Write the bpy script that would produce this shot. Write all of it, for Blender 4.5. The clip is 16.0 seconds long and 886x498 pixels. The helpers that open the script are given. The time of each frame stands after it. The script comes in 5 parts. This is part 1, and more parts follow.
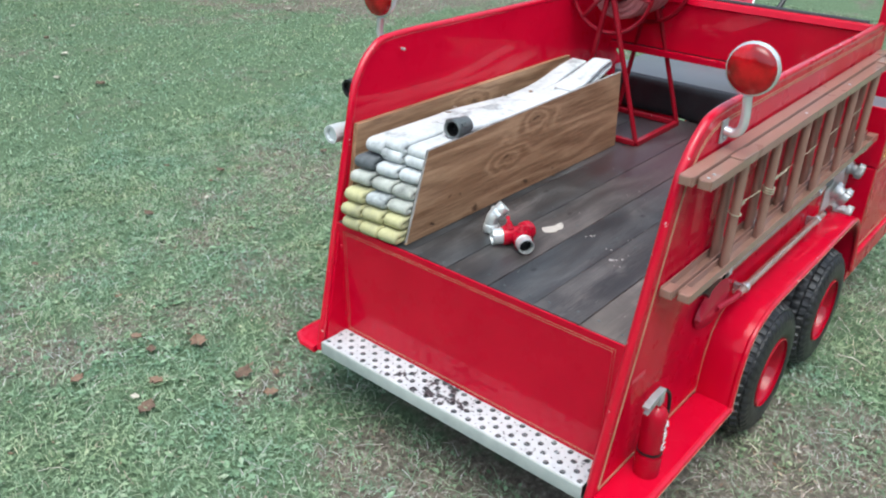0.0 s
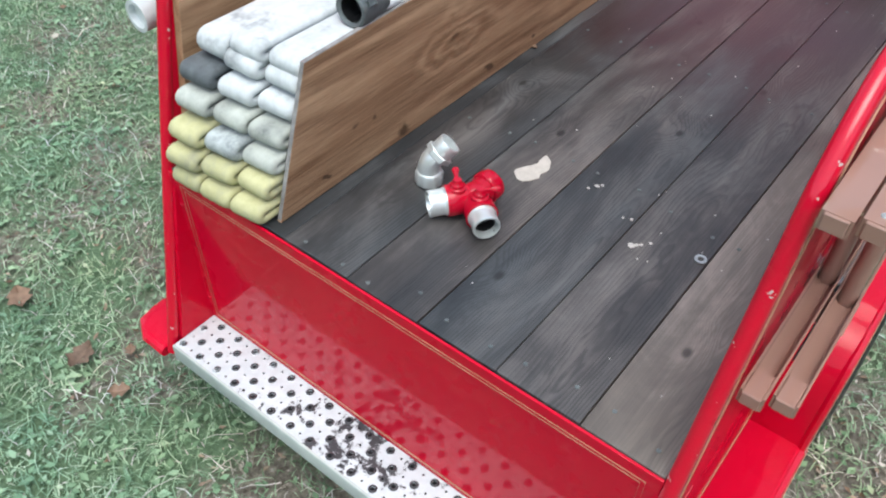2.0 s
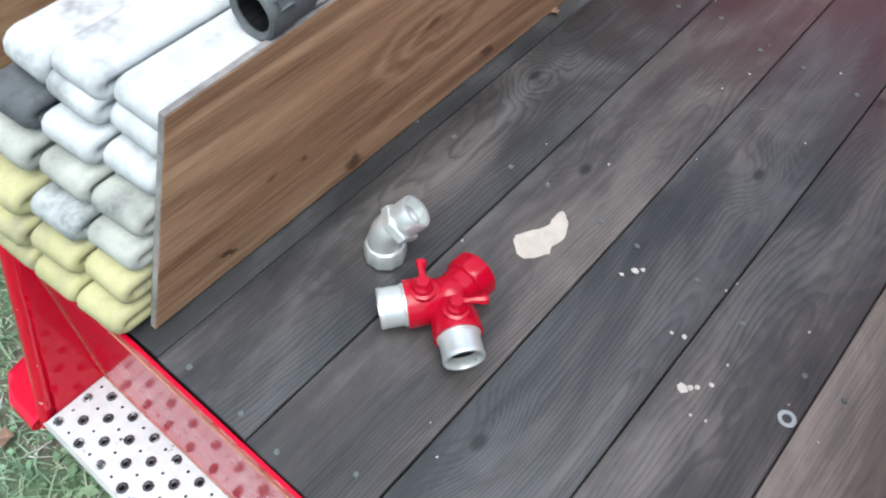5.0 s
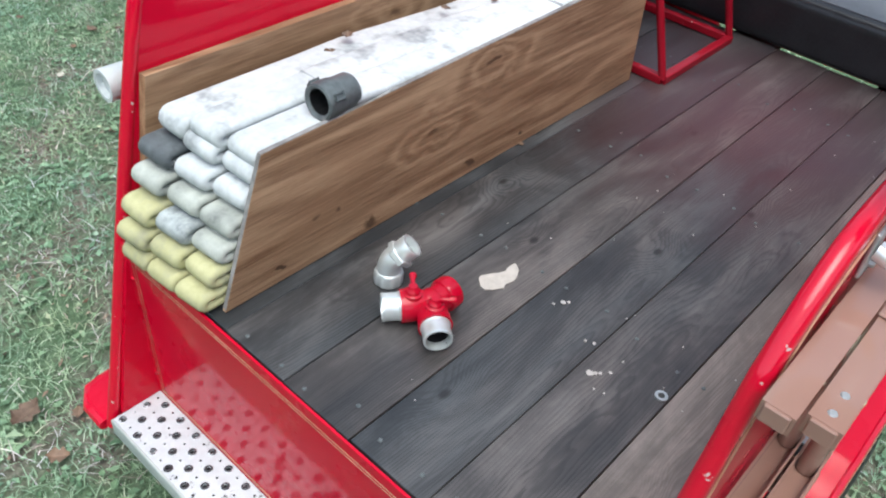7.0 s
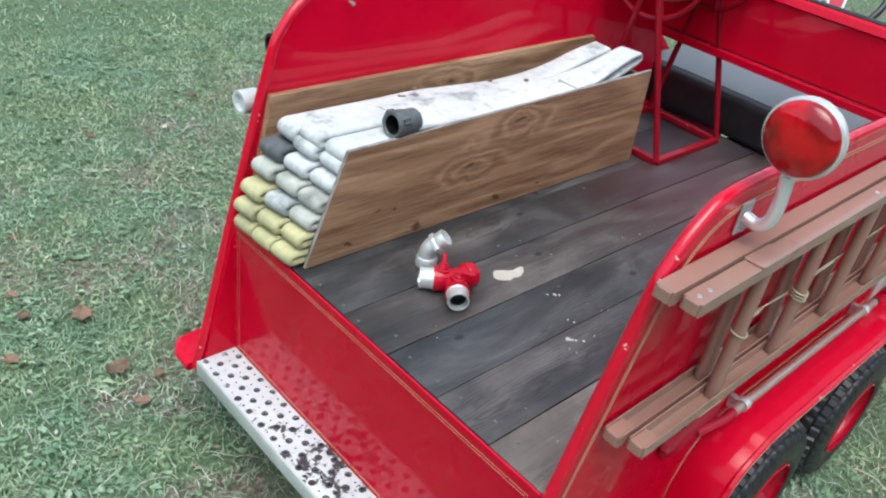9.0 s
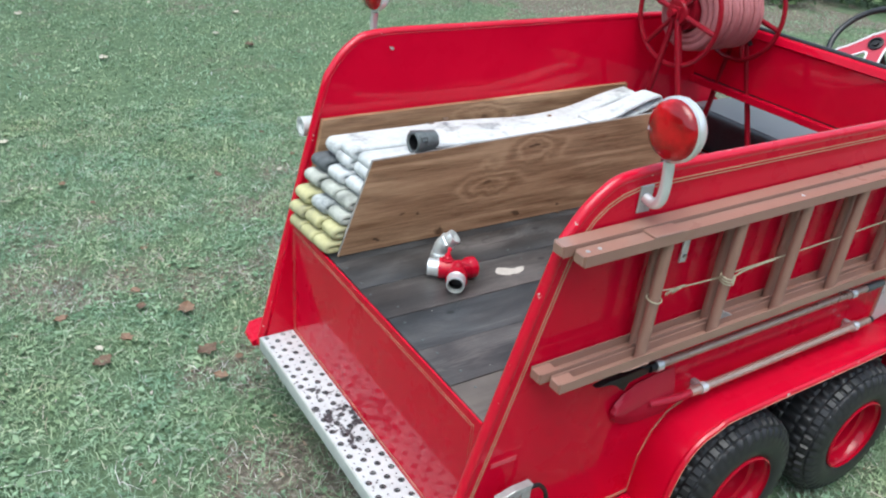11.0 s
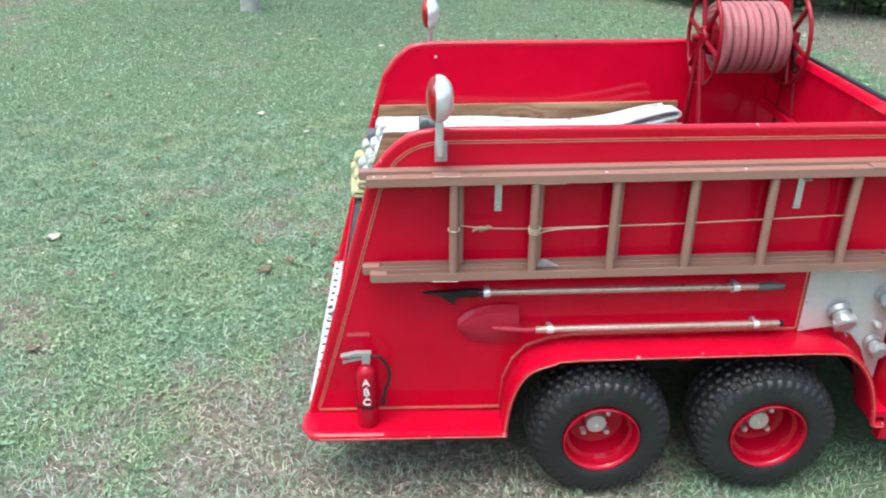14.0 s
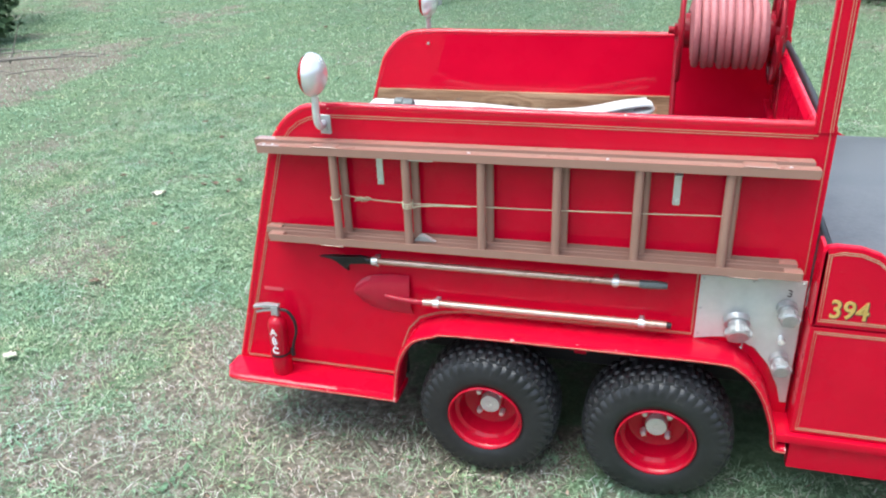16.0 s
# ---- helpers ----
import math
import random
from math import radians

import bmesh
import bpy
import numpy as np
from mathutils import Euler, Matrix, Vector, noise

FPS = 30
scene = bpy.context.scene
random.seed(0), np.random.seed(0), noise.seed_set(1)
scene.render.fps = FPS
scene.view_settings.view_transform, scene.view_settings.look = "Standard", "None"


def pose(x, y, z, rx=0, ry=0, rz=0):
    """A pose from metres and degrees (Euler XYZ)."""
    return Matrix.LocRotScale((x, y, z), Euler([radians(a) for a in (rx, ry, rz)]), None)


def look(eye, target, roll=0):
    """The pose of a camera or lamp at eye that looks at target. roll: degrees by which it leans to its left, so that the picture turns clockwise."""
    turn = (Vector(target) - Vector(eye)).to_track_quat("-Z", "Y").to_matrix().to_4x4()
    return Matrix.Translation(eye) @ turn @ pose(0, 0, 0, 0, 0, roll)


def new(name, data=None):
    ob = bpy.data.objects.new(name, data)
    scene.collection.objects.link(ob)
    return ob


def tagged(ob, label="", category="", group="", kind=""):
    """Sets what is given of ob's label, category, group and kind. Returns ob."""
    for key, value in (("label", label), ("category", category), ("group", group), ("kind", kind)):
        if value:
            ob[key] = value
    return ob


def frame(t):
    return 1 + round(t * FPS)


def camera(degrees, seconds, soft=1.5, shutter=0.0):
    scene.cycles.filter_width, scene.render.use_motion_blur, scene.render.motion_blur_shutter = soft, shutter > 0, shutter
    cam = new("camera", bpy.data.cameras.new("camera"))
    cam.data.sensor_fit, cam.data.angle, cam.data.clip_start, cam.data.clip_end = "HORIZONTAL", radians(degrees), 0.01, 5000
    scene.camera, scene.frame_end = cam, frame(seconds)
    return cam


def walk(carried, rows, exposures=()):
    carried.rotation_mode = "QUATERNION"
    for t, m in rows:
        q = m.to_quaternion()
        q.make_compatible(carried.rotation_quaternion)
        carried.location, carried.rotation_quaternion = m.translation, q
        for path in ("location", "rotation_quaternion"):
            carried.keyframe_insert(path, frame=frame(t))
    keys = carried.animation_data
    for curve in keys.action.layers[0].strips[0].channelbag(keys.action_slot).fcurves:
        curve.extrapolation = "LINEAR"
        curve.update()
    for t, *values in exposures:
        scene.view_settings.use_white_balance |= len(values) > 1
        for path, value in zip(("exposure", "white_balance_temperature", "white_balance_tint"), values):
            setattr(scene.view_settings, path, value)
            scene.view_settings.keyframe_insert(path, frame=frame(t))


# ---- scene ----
cam = camera(57.1, 16.0, soft=2.1, shutter=0.02)
PATH = [
    (0, (-1.52, -0.721, 1.84), (-0.149, 0.416, 0.93), 1.8),
    (0.5, (-1.284, -0.669, 1.815), (0.007, 0.484, 0.813), 0.9),
    (1, (-1.094, -0.431, 1.785), (0.226, 0.597, 0.689), 3.2),
    (1.5, (-0.853, -0.241, 1.748), (0.457, 0.69, 0.558), 4.1),
    (2, (-0.543, -0.083, 1.689), (0.603, 0.788, 0.3), 1.7),
    (2.5, (-0.385, 0.094, 1.64), (0.748, 0.838, 0.169), 4.4),
    (3, (-0.228, 0.207, 1.589), (0.809, 0.893, 0.023), 3.8),
    (3.5, (-0.062, 0.254, 1.515), (0.799, 0.914, -0.165), 3.1),
    (4, (0.001, 0.269, 1.503), (0.841, 0.911, -0.195), 3.1),
    (4.5, (0.013, 0.266, 1.514), (0.872, 0.93, -0.166), 3.2),
    (4.7, (0.006, 0.264, 1.53), (0.888, 0.943, -0.132), 3.4),
    (6.8, (-0.415, -0.023, 1.711), (0.823, 0.861, 0.412), 8.0),
    (7, (-0.39, -0.08, 1.719), (0.798, 0.871, 0.421), 6.2),
    (7.5, (-0.367, -0.191, 1.706), (0.746, 0.886, 0.44), 5.8),
    (8, (-0.439, -0.268, 1.733), (0.679, 0.848, 0.506), 6.9),
    (8.5, (-0.66, -0.382, 1.781), (0.547, 0.743, 0.65), 9.4),
    (9, (-0.796, -0.473, 1.801), (0.451, 0.67, 0.733), 10.1),
    (9.2, (-0.828, -0.511, 1.821), (0.428, 0.645, 0.779), 9.9),
    (11.3, (-0.766, -1.204, 1.879), (0.178, 0.282, 0.93), 5.0),
    (11.5, (-0.746, -1.327, 1.915), (0.153, 0.187, 0.967), 4.1),
    (12, (-0.54, -1.599, 1.915), (0.147, 0.035, 0.989), 1.3),
    (12.5, (-0.312, -1.824, 1.923), (0.182, -0.168, 0.916), 1.1),
    (13, (-0.194, -2.111, 1.963), (0.198, -0.367, 1.066), 1.1),
    (13.5, (0.018, -2.238, 2.012), (0.298, -0.472, 1.116), -0.0),
    (14, (0.357, -2.207, 1.984), (0.423, -0.419, 1.091), 0.3),
    (14.5, (0.642, -2.27, 1.978), (0.602, -0.469, 1.109), -0.6),
    (15, (0.906, -2.397, 1.982), (0.75, -0.612, 1.093), 0.4),
    (15.5, (1.161, -2.388, 1.987), (0.858, -0.617, 1.108), -1.6),
    (16, (1.442, -2.255, 1.956), (0.947, -0.532, 1.07), -2.1),
]
EXPOSURE = [(0, 1.08), (1.5, 1.05), (4.5, 1.14), (7.0, 1.06), (9, 1.0), (11.5, 1.12), (13, 1.37), (14.5, 1.52), (16, 1.68)]
walk(cam, [(t, look(eye, target, roll)) for t, eye, target, roll in PATH], EXPOSURE)

# ---- light ----
world = bpy.data.worlds.new("overcast_sky")
scene.world = world
world.use_nodes = True
wn, wl = world.node_tree.nodes, world.node_tree.links
sky = wn.new("ShaderNodeTexSky")
sky.sky_type, sky.sun_disc = "NISHITA", False
sky.sun_elevation, sky.sun_rotation = radians(72), radians(230)
sky.air_density, sky.dust_density, sky.ozone_density = 1.0, 3.0, 1.0
pale = wn.new("ShaderNodeHueSaturation")
pale.inputs["Saturation"].default_value = 0.70
wl.new(sky.outputs[0], pale.inputs["Color"])
cool = wn.new("ShaderNodeMix")
cool.data_type, cool.blend_type = "RGBA", "MULTIPLY"
cool.inputs["Factor"].default_value, cool.inputs["B"].default_value = 1.0, (0.94, 1.0, 1.0, 1)
wl.new(pale.outputs[0], cool.inputs["A"])
wl.new(cool.outputs["Result"], wn["Background"].inputs["Color"])
wn["Background"].inputs["Strength"].default_value = 0.15
sun = new("sun", bpy.data.lights.new("sun", "SUN"))
sun.data.energy, sun.data.angle, sun.data.color = 0.9, radians(50), (0.93, 1.0, 1.0)
sun.matrix_basis = look((-2.0, -1.7, 8), (0, 0, 0))

# ---- materials ----


def mat(name, rough=0.5, metal=0.0, coat=0.0, coat_rough=0.05, spec=0.5):
    m = bpy.data.materials.new(name)
    m.use_nodes = True
    b = m.node_tree.nodes["Principled BSDF"]
    b.inputs["Roughness"].default_value, b.inputs["Metallic"].default_value = rough, metal
    b.inputs["Coat Weight"].default_value, b.inputs["Coat Roughness"].default_value = coat, coat_rough
    b.inputs["Specular IOR Level"].default_value = spec
    return m, m.node_tree.nodes, m.node_tree.links, b


def coords(n, l, scale=(1, 1, 1), jitter=0.0):
    """Object coordinates, scaled; jitter shifts them from object to object."""
    tc = n.new("ShaderNodeTexCoord")
    mp = n.new("ShaderNodeMapping")
    mp.inputs["Scale"].default_value = scale
    if jitter:
        oi = n.new("ShaderNodeObjectInfo")
        mul = n.new("ShaderNodeVectorMath")
        mul.operation = "SCALE"
        mul.inputs[0].default_value = (jitter, jitter * 0.7, jitter * 1.3)
        l.new(oi.outputs["Random"], mul.inputs["Scale"])
        add = n.new("ShaderNodeVectorMath")
        l.new(tc.outputs["Object"], add.inputs[0])
        l.new(mul.outputs[0], add.inputs[1])
        l.new(add.outputs[0], mp.inputs["Vector"])
    else:
        l.new(tc.outputs["Object"], mp.inputs["Vector"])
    return mp.outputs[0]


def noise_tex(n, l, vec, scale, detail=4, rough=0.55, dist=0.0):
    t = n.new("ShaderNodeTexNoise")
    t.inputs["Scale"].default_value, t.inputs["Detail"].default_value = scale, detail
    t.inputs["Roughness"].default_value, t.inputs["Distortion"].default_value = rough, dist
    l.new(vec, t.inputs["Vector"])
    return t.outputs["Fac"]


def ramp(n, l, fac, *stops):
    r = n.new("ShaderNodeValToRGB")
    while len(r.color_ramp.elements) < len(stops):
        r.color_ramp.elements.new(0.5)
    for e, (p, c) in zip(r.color_ramp.elements, stops):
        e.position, e.color = p, ((*c, 1) if not isinstance(c, (int, float)) else (c, c, c, 1))
    l.new(fac, r.inputs["Fac"])
    return r.outputs["Color"]


def mix(n, l, fac, a, b, mode="MIX"):
    m = n.new("ShaderNodeMix")
    m.data_type, m.blend_type = "RGBA", mode
    for sock, v in ((m.inputs["Factor"], fac), (m.inputs["A"], a), (m.inputs["B"], b)):
        if isinstance(v, bpy.types.NodeSocket):
            l.new(v, sock)
        else:
            sock.default_value = v if isinstance(v, (int, float)) else (*v, 1)
    return m.outputs["Result"]


def math_node(n, l, op, a, b=0.0):
    m = n.new("ShaderNodeMath")
    m.operation = op
    for i, v in enumerate((a, b)):
        if isinstance(v, bpy.types.NodeSocket):
            l.new(v, m.inputs[i])
        else:
            m.inputs[i].default_value = v
    return m.outputs[0]


def bump(n, l, b, height, strength=0.2, dist=0.002):
    k = n.new("ShaderNodeBump")
    k.inputs["Strength"].default_value, k.inputs["Distance"].default_value = strength, dist
    l.new(height, k.inputs["Height"])
    l.new(k.outputs[0], b.inputs["Normal"])


def paint(name, colour, rough=0.3, coat=0.8, chips=0.0, chip_colour=(0.62, 0.5, 0.48), dull=0.12):
    """Brushed enamel: slow shifts of tone, dust, fine orange peel and, where chips > 0, flakes knocked off."""
    m, n, l, b = mat(name, rough, 0, coat, 0.035, 0.03)
    v = coords(n, l)
    slow = noise_tex(n, l, v, 3.5, 3)
    base = mix(n, l, ramp(n, l, slow, (0.3, 0.0), (0.75, 1.0)), tuple(c * 0.9 for c in colour), tuple(min(1, c * 1.07 + 0.002) for c in colour))
    dust = ramp(n, l, noise_tex(n, l, v, 60, 5, 0.7), (0.58, 0.0), (0.8, 1.0))
    base = mix(n, l, math_node(n, l, "MULTIPLY", dust, dull), base, (0.30, 0.16, 0.16))
    if chips:
        mask = ramp(n, l, noise_tex(n, l, v, 40, 3, 0.6), (0.73 - chips, 0.0), (0.76 - chips, 1.0))
        base = mix(n, l, mask, base, chip_colour)
    l.new(base, b.inputs["Base Color"])
    l.new(ramp(n, l, noise_tex(n, l, v, 9, 4), (0.3, rough * 0.85), (0.75, min(1, rough * 1.25))), b.inputs["Roughness"])
    bump(n, l, b, noise_tex(n, l, v, 150, 2), 0.03, 0.0005)
    return m


def knot_distance(n, l, place, at, squeeze):
    """Distance from a knot, squeezed along the grain."""
    off = n.new("ShaderNodeVectorMath")
    off.operation = "SUBTRACT"
    l.new(place, off.inputs[0])
    off.inputs[1].default_value = at
    sq = n.new("ShaderNodeVectorMath")
    sq.operation = "MULTIPLY"
    l.new(off.outputs[0], sq.inputs[0])
    sq.inputs[1].default_value = squeeze
    ln = n.new("ShaderNodeVectorMath")
    ln.operation = "LENGTH"
    l.new(sq.outputs[0], ln.inputs[0])
    return ln.outputs["Value"]


def falling(n, l, value, near, far, top):
    k = n.new("ShaderNodeMapRange")
    k.interpolation_type = "SMOOTHSTEP"
    for name_, v_ in (("From Min", near), ("From Max", far), ("To Min", top), ("To Max", 0.0)):
        k.inputs[name_].default_value = v_
    l.new(value, k.inputs["Value"])
    return k.outputs[0]


def grain(name, dark, light, scale, rings, rough=0.5, jitter=0.0, stain=None, whorls=(), specks_at=(), relief=0.25, plain=0.62):
    """Sawn wood: growth rings as contour lines of slow noise drawn out along x, pores, knots and stains."""
    m, n, l, b = mat(name, rough)
    v = coords(n, l, scale, jitter)
    fld = noise_tex(n, l, v, 1.0, 2, 0.45, 0.25)
    turns = math_node(n, l, "MULTIPLY", fld, rings)
    here = coords(n, l)
    stirred = n.new("ShaderNodeVectorMath")
    stir = n.new("ShaderNodeTexNoise")
    stir.inputs["Scale"].default_value, stir.inputs["Detail"].default_value = 9.0, 4.0
    bent = n.new("ShaderNodeVectorMath")
    bent.operation = "MULTIPLY_ADD"
    l.new(here, stir.inputs["Vector"])
    l.new(stir.outputs["Color"], bent.inputs[0])
    bent.inputs[1].default_value, bent.inputs[2].default_value = (0.11, 0.11, 0.11), (-0.055, -0.055, -0.055)
    l.new(here, stirred.inputs[0])
    l.new(bent.outputs[0], stirred.inputs[1])
    knots = [(knot_distance(n, l, stirred.outputs[0], (x, 0, z), (0.42, 0, 1)), size) for x, z, size in whorls]
    for away, size in knots:
        turns = math_node(n, l, "ADD", turns, falling(n, l, away, 0.0, size, 170 * size))
    ring = math_node(n, l, "SINE", turns)
    ring = ramp(n, l, math_node(n, l, "MULTIPLY_ADD", ring, 0.5), (0.0, 0.0), (0.62, 0.55), (1.0, 1.0))
    fine = ramp(n, l, mix(n, l, 0.5, noise_tex(n, l, coords(n, l, (3.5, 110, 110), jitter), 1.0, 5, 0.75), noise_tex(n, l, coords(n, l, (14, 300, 300), jitter), 1.0, 4, 0.7)), (0.36, 0.0), (0.64, 1.0))
    tone = noise_tex(n, l, coords(n, l, (1.5, 7, 7), jitter), 1.0, 3)
    fac = mix(n, l, plain, ring, fine)
    fac = mix(n, l, 0.4, fac, tone)
    col = ramp(n, l, fac, (0.25, dark), (0.75, light))
    for away, size in knots:
        col = mix(n, l, falling(n, l, away, size * 0.06, size * 0.16, 0.9), col, tuple(c * 0.45 for c in dark))
    for x, z, size in specks_at:
        col = mix(n, l, falling(n, l, knot_distance(n, l, stirred.outputs[0], (x, 0, z), (0.55, 0, 1)), size * 0.5, size * 1.3, 0.9), col, tuple(c * 0.35 for c in dark))
    if stain:
        col = mix(n, l, ramp(n, l, noise_tex(n, l, coords(n, l, (2, 3, 3)), 1.6, 4, 0.6), (0.45, 0.0), (0.75, 0.6)), col, stain)
    l.new(col, b.inputs["Base Color"])
    l.new(ramp(n, l, tone, (0.3, rough * 0.75), (0.8, min(1, rough * 1.35))), b.inputs["Roughness"])
    bump(n, l, b, fac, relief, 0.0012)
    return m


def board(name, dark, light, cool, line=0.0052, rough=0.4, depth=0.75, red_tint=None):
    """A flat-sawn board about its own centre, length along x: arches and lines of growth rings, fibre, stain and knots."""
    m, n, l, b = mat(name, rough)
    info = n.new("ShaderNodeObjectInfo")
    oi = info.outputs["Random"]
    stained = n.new("ShaderNodeSeparateColor")
    l.new(info.outputs["Color"], stained.inputs[0])
    sep = n.new("ShaderNodeSeparateXYZ")
    l.new(n.new("ShaderNodeTexCoord").outputs["Object"], sep.inputs[0])
    warp = math_node(n, l, "SUBTRACT", noise_tex(n, l, coords(n, l, (2.6, 9, 9), 9.0), 1.0, 3, 0.5), 0.5)
    slow = math_node(n, l, "SUBTRACT", noise_tex(n, l, coords(n, l, (0.9, 3, 3), 5.0), 1.0, 1, 0.5), 0.5)
    heart = math_node(n, l, "ADD", math_node(n, l, "MULTIPLY", math_node(n, l, "SUBTRACT", oi, 0.5), 0.10), math_node(n, l, "MULTIPLY", slow, 0.10))
    yy = math_node(n, l, "ADD", sep.outputs["Y"], heart)
    dd = math_node(n, l, "ADD", math_node(n, l, "MULTIPLY", sep.outputs["X"], math_node(n, l, "SUBTRACT", math_node(n, l, "MULTIPLY", oi, 0.09), 0.045)), math_node(n, l, "MULTIPLY", warp, 0.085))
    dd = math_node(n, l, "ADD", dd, 0.030)
    rr = math_node(n, l, "SQRT", math_node(n, l, "ADD", math_node(n, l, "MULTIPLY", yy, yy), math_node(n, l, "MULTIPLY", dd, dd)))
    wave = math_node(n, l, "FRACT", math_node(n, l, "ADD", math_node(n, l, "DIVIDE", rr, line), math_node(n, l, "MULTIPLY", noise_tex(n, l, coords(n, l, (4, 60, 60), 2.0), 1.0, 3, 0.6), 1.6)))
    spot = n.new("ShaderNodeNewGeometry").outputs["Position"]
    knots = [knot_distance(n, l, spot, (x, y, 0.70), (0.6, 1, 0)) for x, y in ((0.805, 0.732), (0.70, 0.565), (0.285, 0.425), (0.335, 0.10), (1.12, 0.30), (1.32, 0.55), (0.86, 0.375))]
    swirl = falling(n, l, knots[0], 0.004, 0.055, 6.0)
    for away in knots[1:]:
        swirl = math_node(n, l, "ADD", swirl, falling(n, l, away, 0.004, 0.060, 5.0))
    wave = math_node(n, l, "FRACT", math_node(n, l, "ADD", wave, swirl))
    ring = ramp(n, l, wave, (0.0, 0.25), (0.12, 0.9), (0.55, 0.75), (0.88, 0.15), (1.0, 0.25))
    fade = ramp(n, l, noise_tex(n, l, coords(n, l, (1.3, 8, 8), 3.0), 1.0, 3, 0.6), (0.34, 0.10), (0.58, 1.25))
    fibre = mix(n, l, 0.5, noise_tex(n, l, coords(n, l, (5, 260, 260), 9.0), 1.0, 4, 0.7), noise_tex(n, l, coords(n, l, (1.6, 70, 70), 9.0), 1.0, 4, 0.65))
    fibre = ramp(n, l, fibre, (0.26, 0.0), (0.74, 1.0))
    fac = mix(n, l, math_node(n, l, "MULTIPLY", fade, depth * 0.58), fibre, ring)
    blot = noise_tex(n, l, coords(n, l, (2.6, 6.5, 6.5), 6.0), 1.0, 6, 0.66, 0.6)
    fac = mix(n, l, 0.58, fac, ramp(n, l, blot, (0.30, 0.0), (0.70, 1.0)))
    col = ramp(n, l, fac, (0.16, dark), (0.50, tuple(0.72 * a_ + 0.28 * b_ for a_, b_ in zip(dark, light))), (0.88, light))
    tone = ramp(n, l, math_node(n, l, "ADD", noise_tex(n, l, coords(n, l, (1.1, 4, 4), 7.0), 1.0, 4, 0.6), math_node(n, l, "SUBTRACT", stained.outputs[0], 0.5)), (0.36, 0.0), (0.64, 1.0))
    col = mix(n, l, tone, col, mix(n, l, 1.0, col, cool, "MULTIPLY"))
    for away in knots:
        col = mix(n, l, falling(n, l, away, 0.003, 0.011, 0.85), col, tuple(c * 0.4 for c in dark))
    # dark red tint that fades with distance from the given point
    if red_tint:
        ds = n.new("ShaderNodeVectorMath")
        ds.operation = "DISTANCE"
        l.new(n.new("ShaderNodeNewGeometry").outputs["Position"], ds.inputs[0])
        ds.inputs[1].default_value = red_tint
        tint_mask = ramp(n, l, math_node(n, l, "ADD", ds.outputs["Value"], math_node(n, l, "MULTIPLY", blot, 0.5)), (0.30, 0.38), (0.85, 0.0))
        col = mix(n, l, tint_mask, col, (0.12, 0.022, 0.030))
    l.new(col, b.inputs["Base Color"])
    l.new(ramp(n, l, blot, (0.3, rough * 0.8), (0.75, min(1, rough * 1.4))), b.inputs["Roughness"])
    bump(n, l, b, fac, 0.35, 0.0010)
    return m


def speckled(name, a, c, scale, rough=0.6, metal=0.0, relief=0.15, spots=None, coat=0.0, soft=0.06):
    m, n, l, b = mat(name, rough, metal, coat)
    v = coords(n, l)
    f = mix(n, l, 0.5, noise_tex(n, l, v, scale, 5, 0.65), noise_tex(n, l, v, scale * 0.12, 3))
    col = ramp(n, l, f, (0.35, a), (0.68, c))
    if spots:
        col = mix(n, l, ramp(n, l, noise_tex(n, l, v, spots[1], 4, 0.7), (spots[2], 0.0), (spots[2] + soft, 1.0)), col, spots[0])
    l.new(col, b.inputs["Base Color"])
    l.new(ramp(n, l, f, (0.3, rough * 0.75), (0.75, min(1, rough * 1.3))), b.inputs["Roughness"])
    bump(n, l, b, f, relief, 0.001)
    return m


RED = (0.565, 0.0012, 0.023)
red_paint = paint("red_enamel", RED, 0.28, 0.45, dull=0.006)
red_worn = paint("red_enamel_chipped_edge", RED, 0.3, 1.0, chips=0.045, chip_colour=(0.50, 0.40, 0.38), dull=0.04)
red_matt = paint("faded_red_paint", (0.40, 0.014, 0.036), 0.42, 0.6, dull=0.12)
red_reel = paint("dull_red_frame_paint", (0.26, 0.006, 0.016), 0.42, 0.35, chips=0.02)
red_bright = paint("bright_red_gloss", (0.42, 0.0015, 0.018), 0.22, 0.7)
gold = speckled("pale_gold_stripe", (0.40, 0.19, 0.11), (0.56, 0.32, 0.22), 90, 0.45)
gold_leaf = speckled("gold_leaf", (0.50, 0.31, 0.07), (0.85, 0.62, 0.22), 160, 0.35, 0.25)
deck_wood = board("dark_stained_deck", (0.0150, 0.0142, 0.0145), (0.172, 0.146, 0.135), (0.50, 0.62, 0.70), red_tint=(1.5, 0.45, 0.70))
bare_deck = board("worn_brown_deck_board", (0.085, 0.070, 0.058), (0.36, 0.30, 0.26), (0.8, 0.82, 0.85), rough=0.45, red_tint=(1.6, 0.2, 0.70))
ply_wood = grain("weathered_plywood", (0.160, 0.080, 0.040), (0.480, 0.305, 0.180), (1.2, 9.0, 9.0), 34, 0.50, 5.0, (0.28, 0.150, 0.078), plain=0.60,
                 whorls=((0.655, 0.862, 0.072), (0.815, 0.955, 0.070)), specks_at=((0.476, 0.724, 0.009), (0.345, 0.806, 0.007), (0.40, 0.802, 0.004), (0.786, 0.712, 0.006), (0.25, 0.735, 0.005), (0.95, 0.735, 0.006)))
ply_edge = speckled("grey_plywood_edge", (0.14, 0.13, 0.125), (0.36, 0.35, 0.34), 80, 0.8)
ladder_paint = paint("bronze_ladder_paint", (0.315, 0.178, 0.138), 0.3, 1.0, dull=0.05)
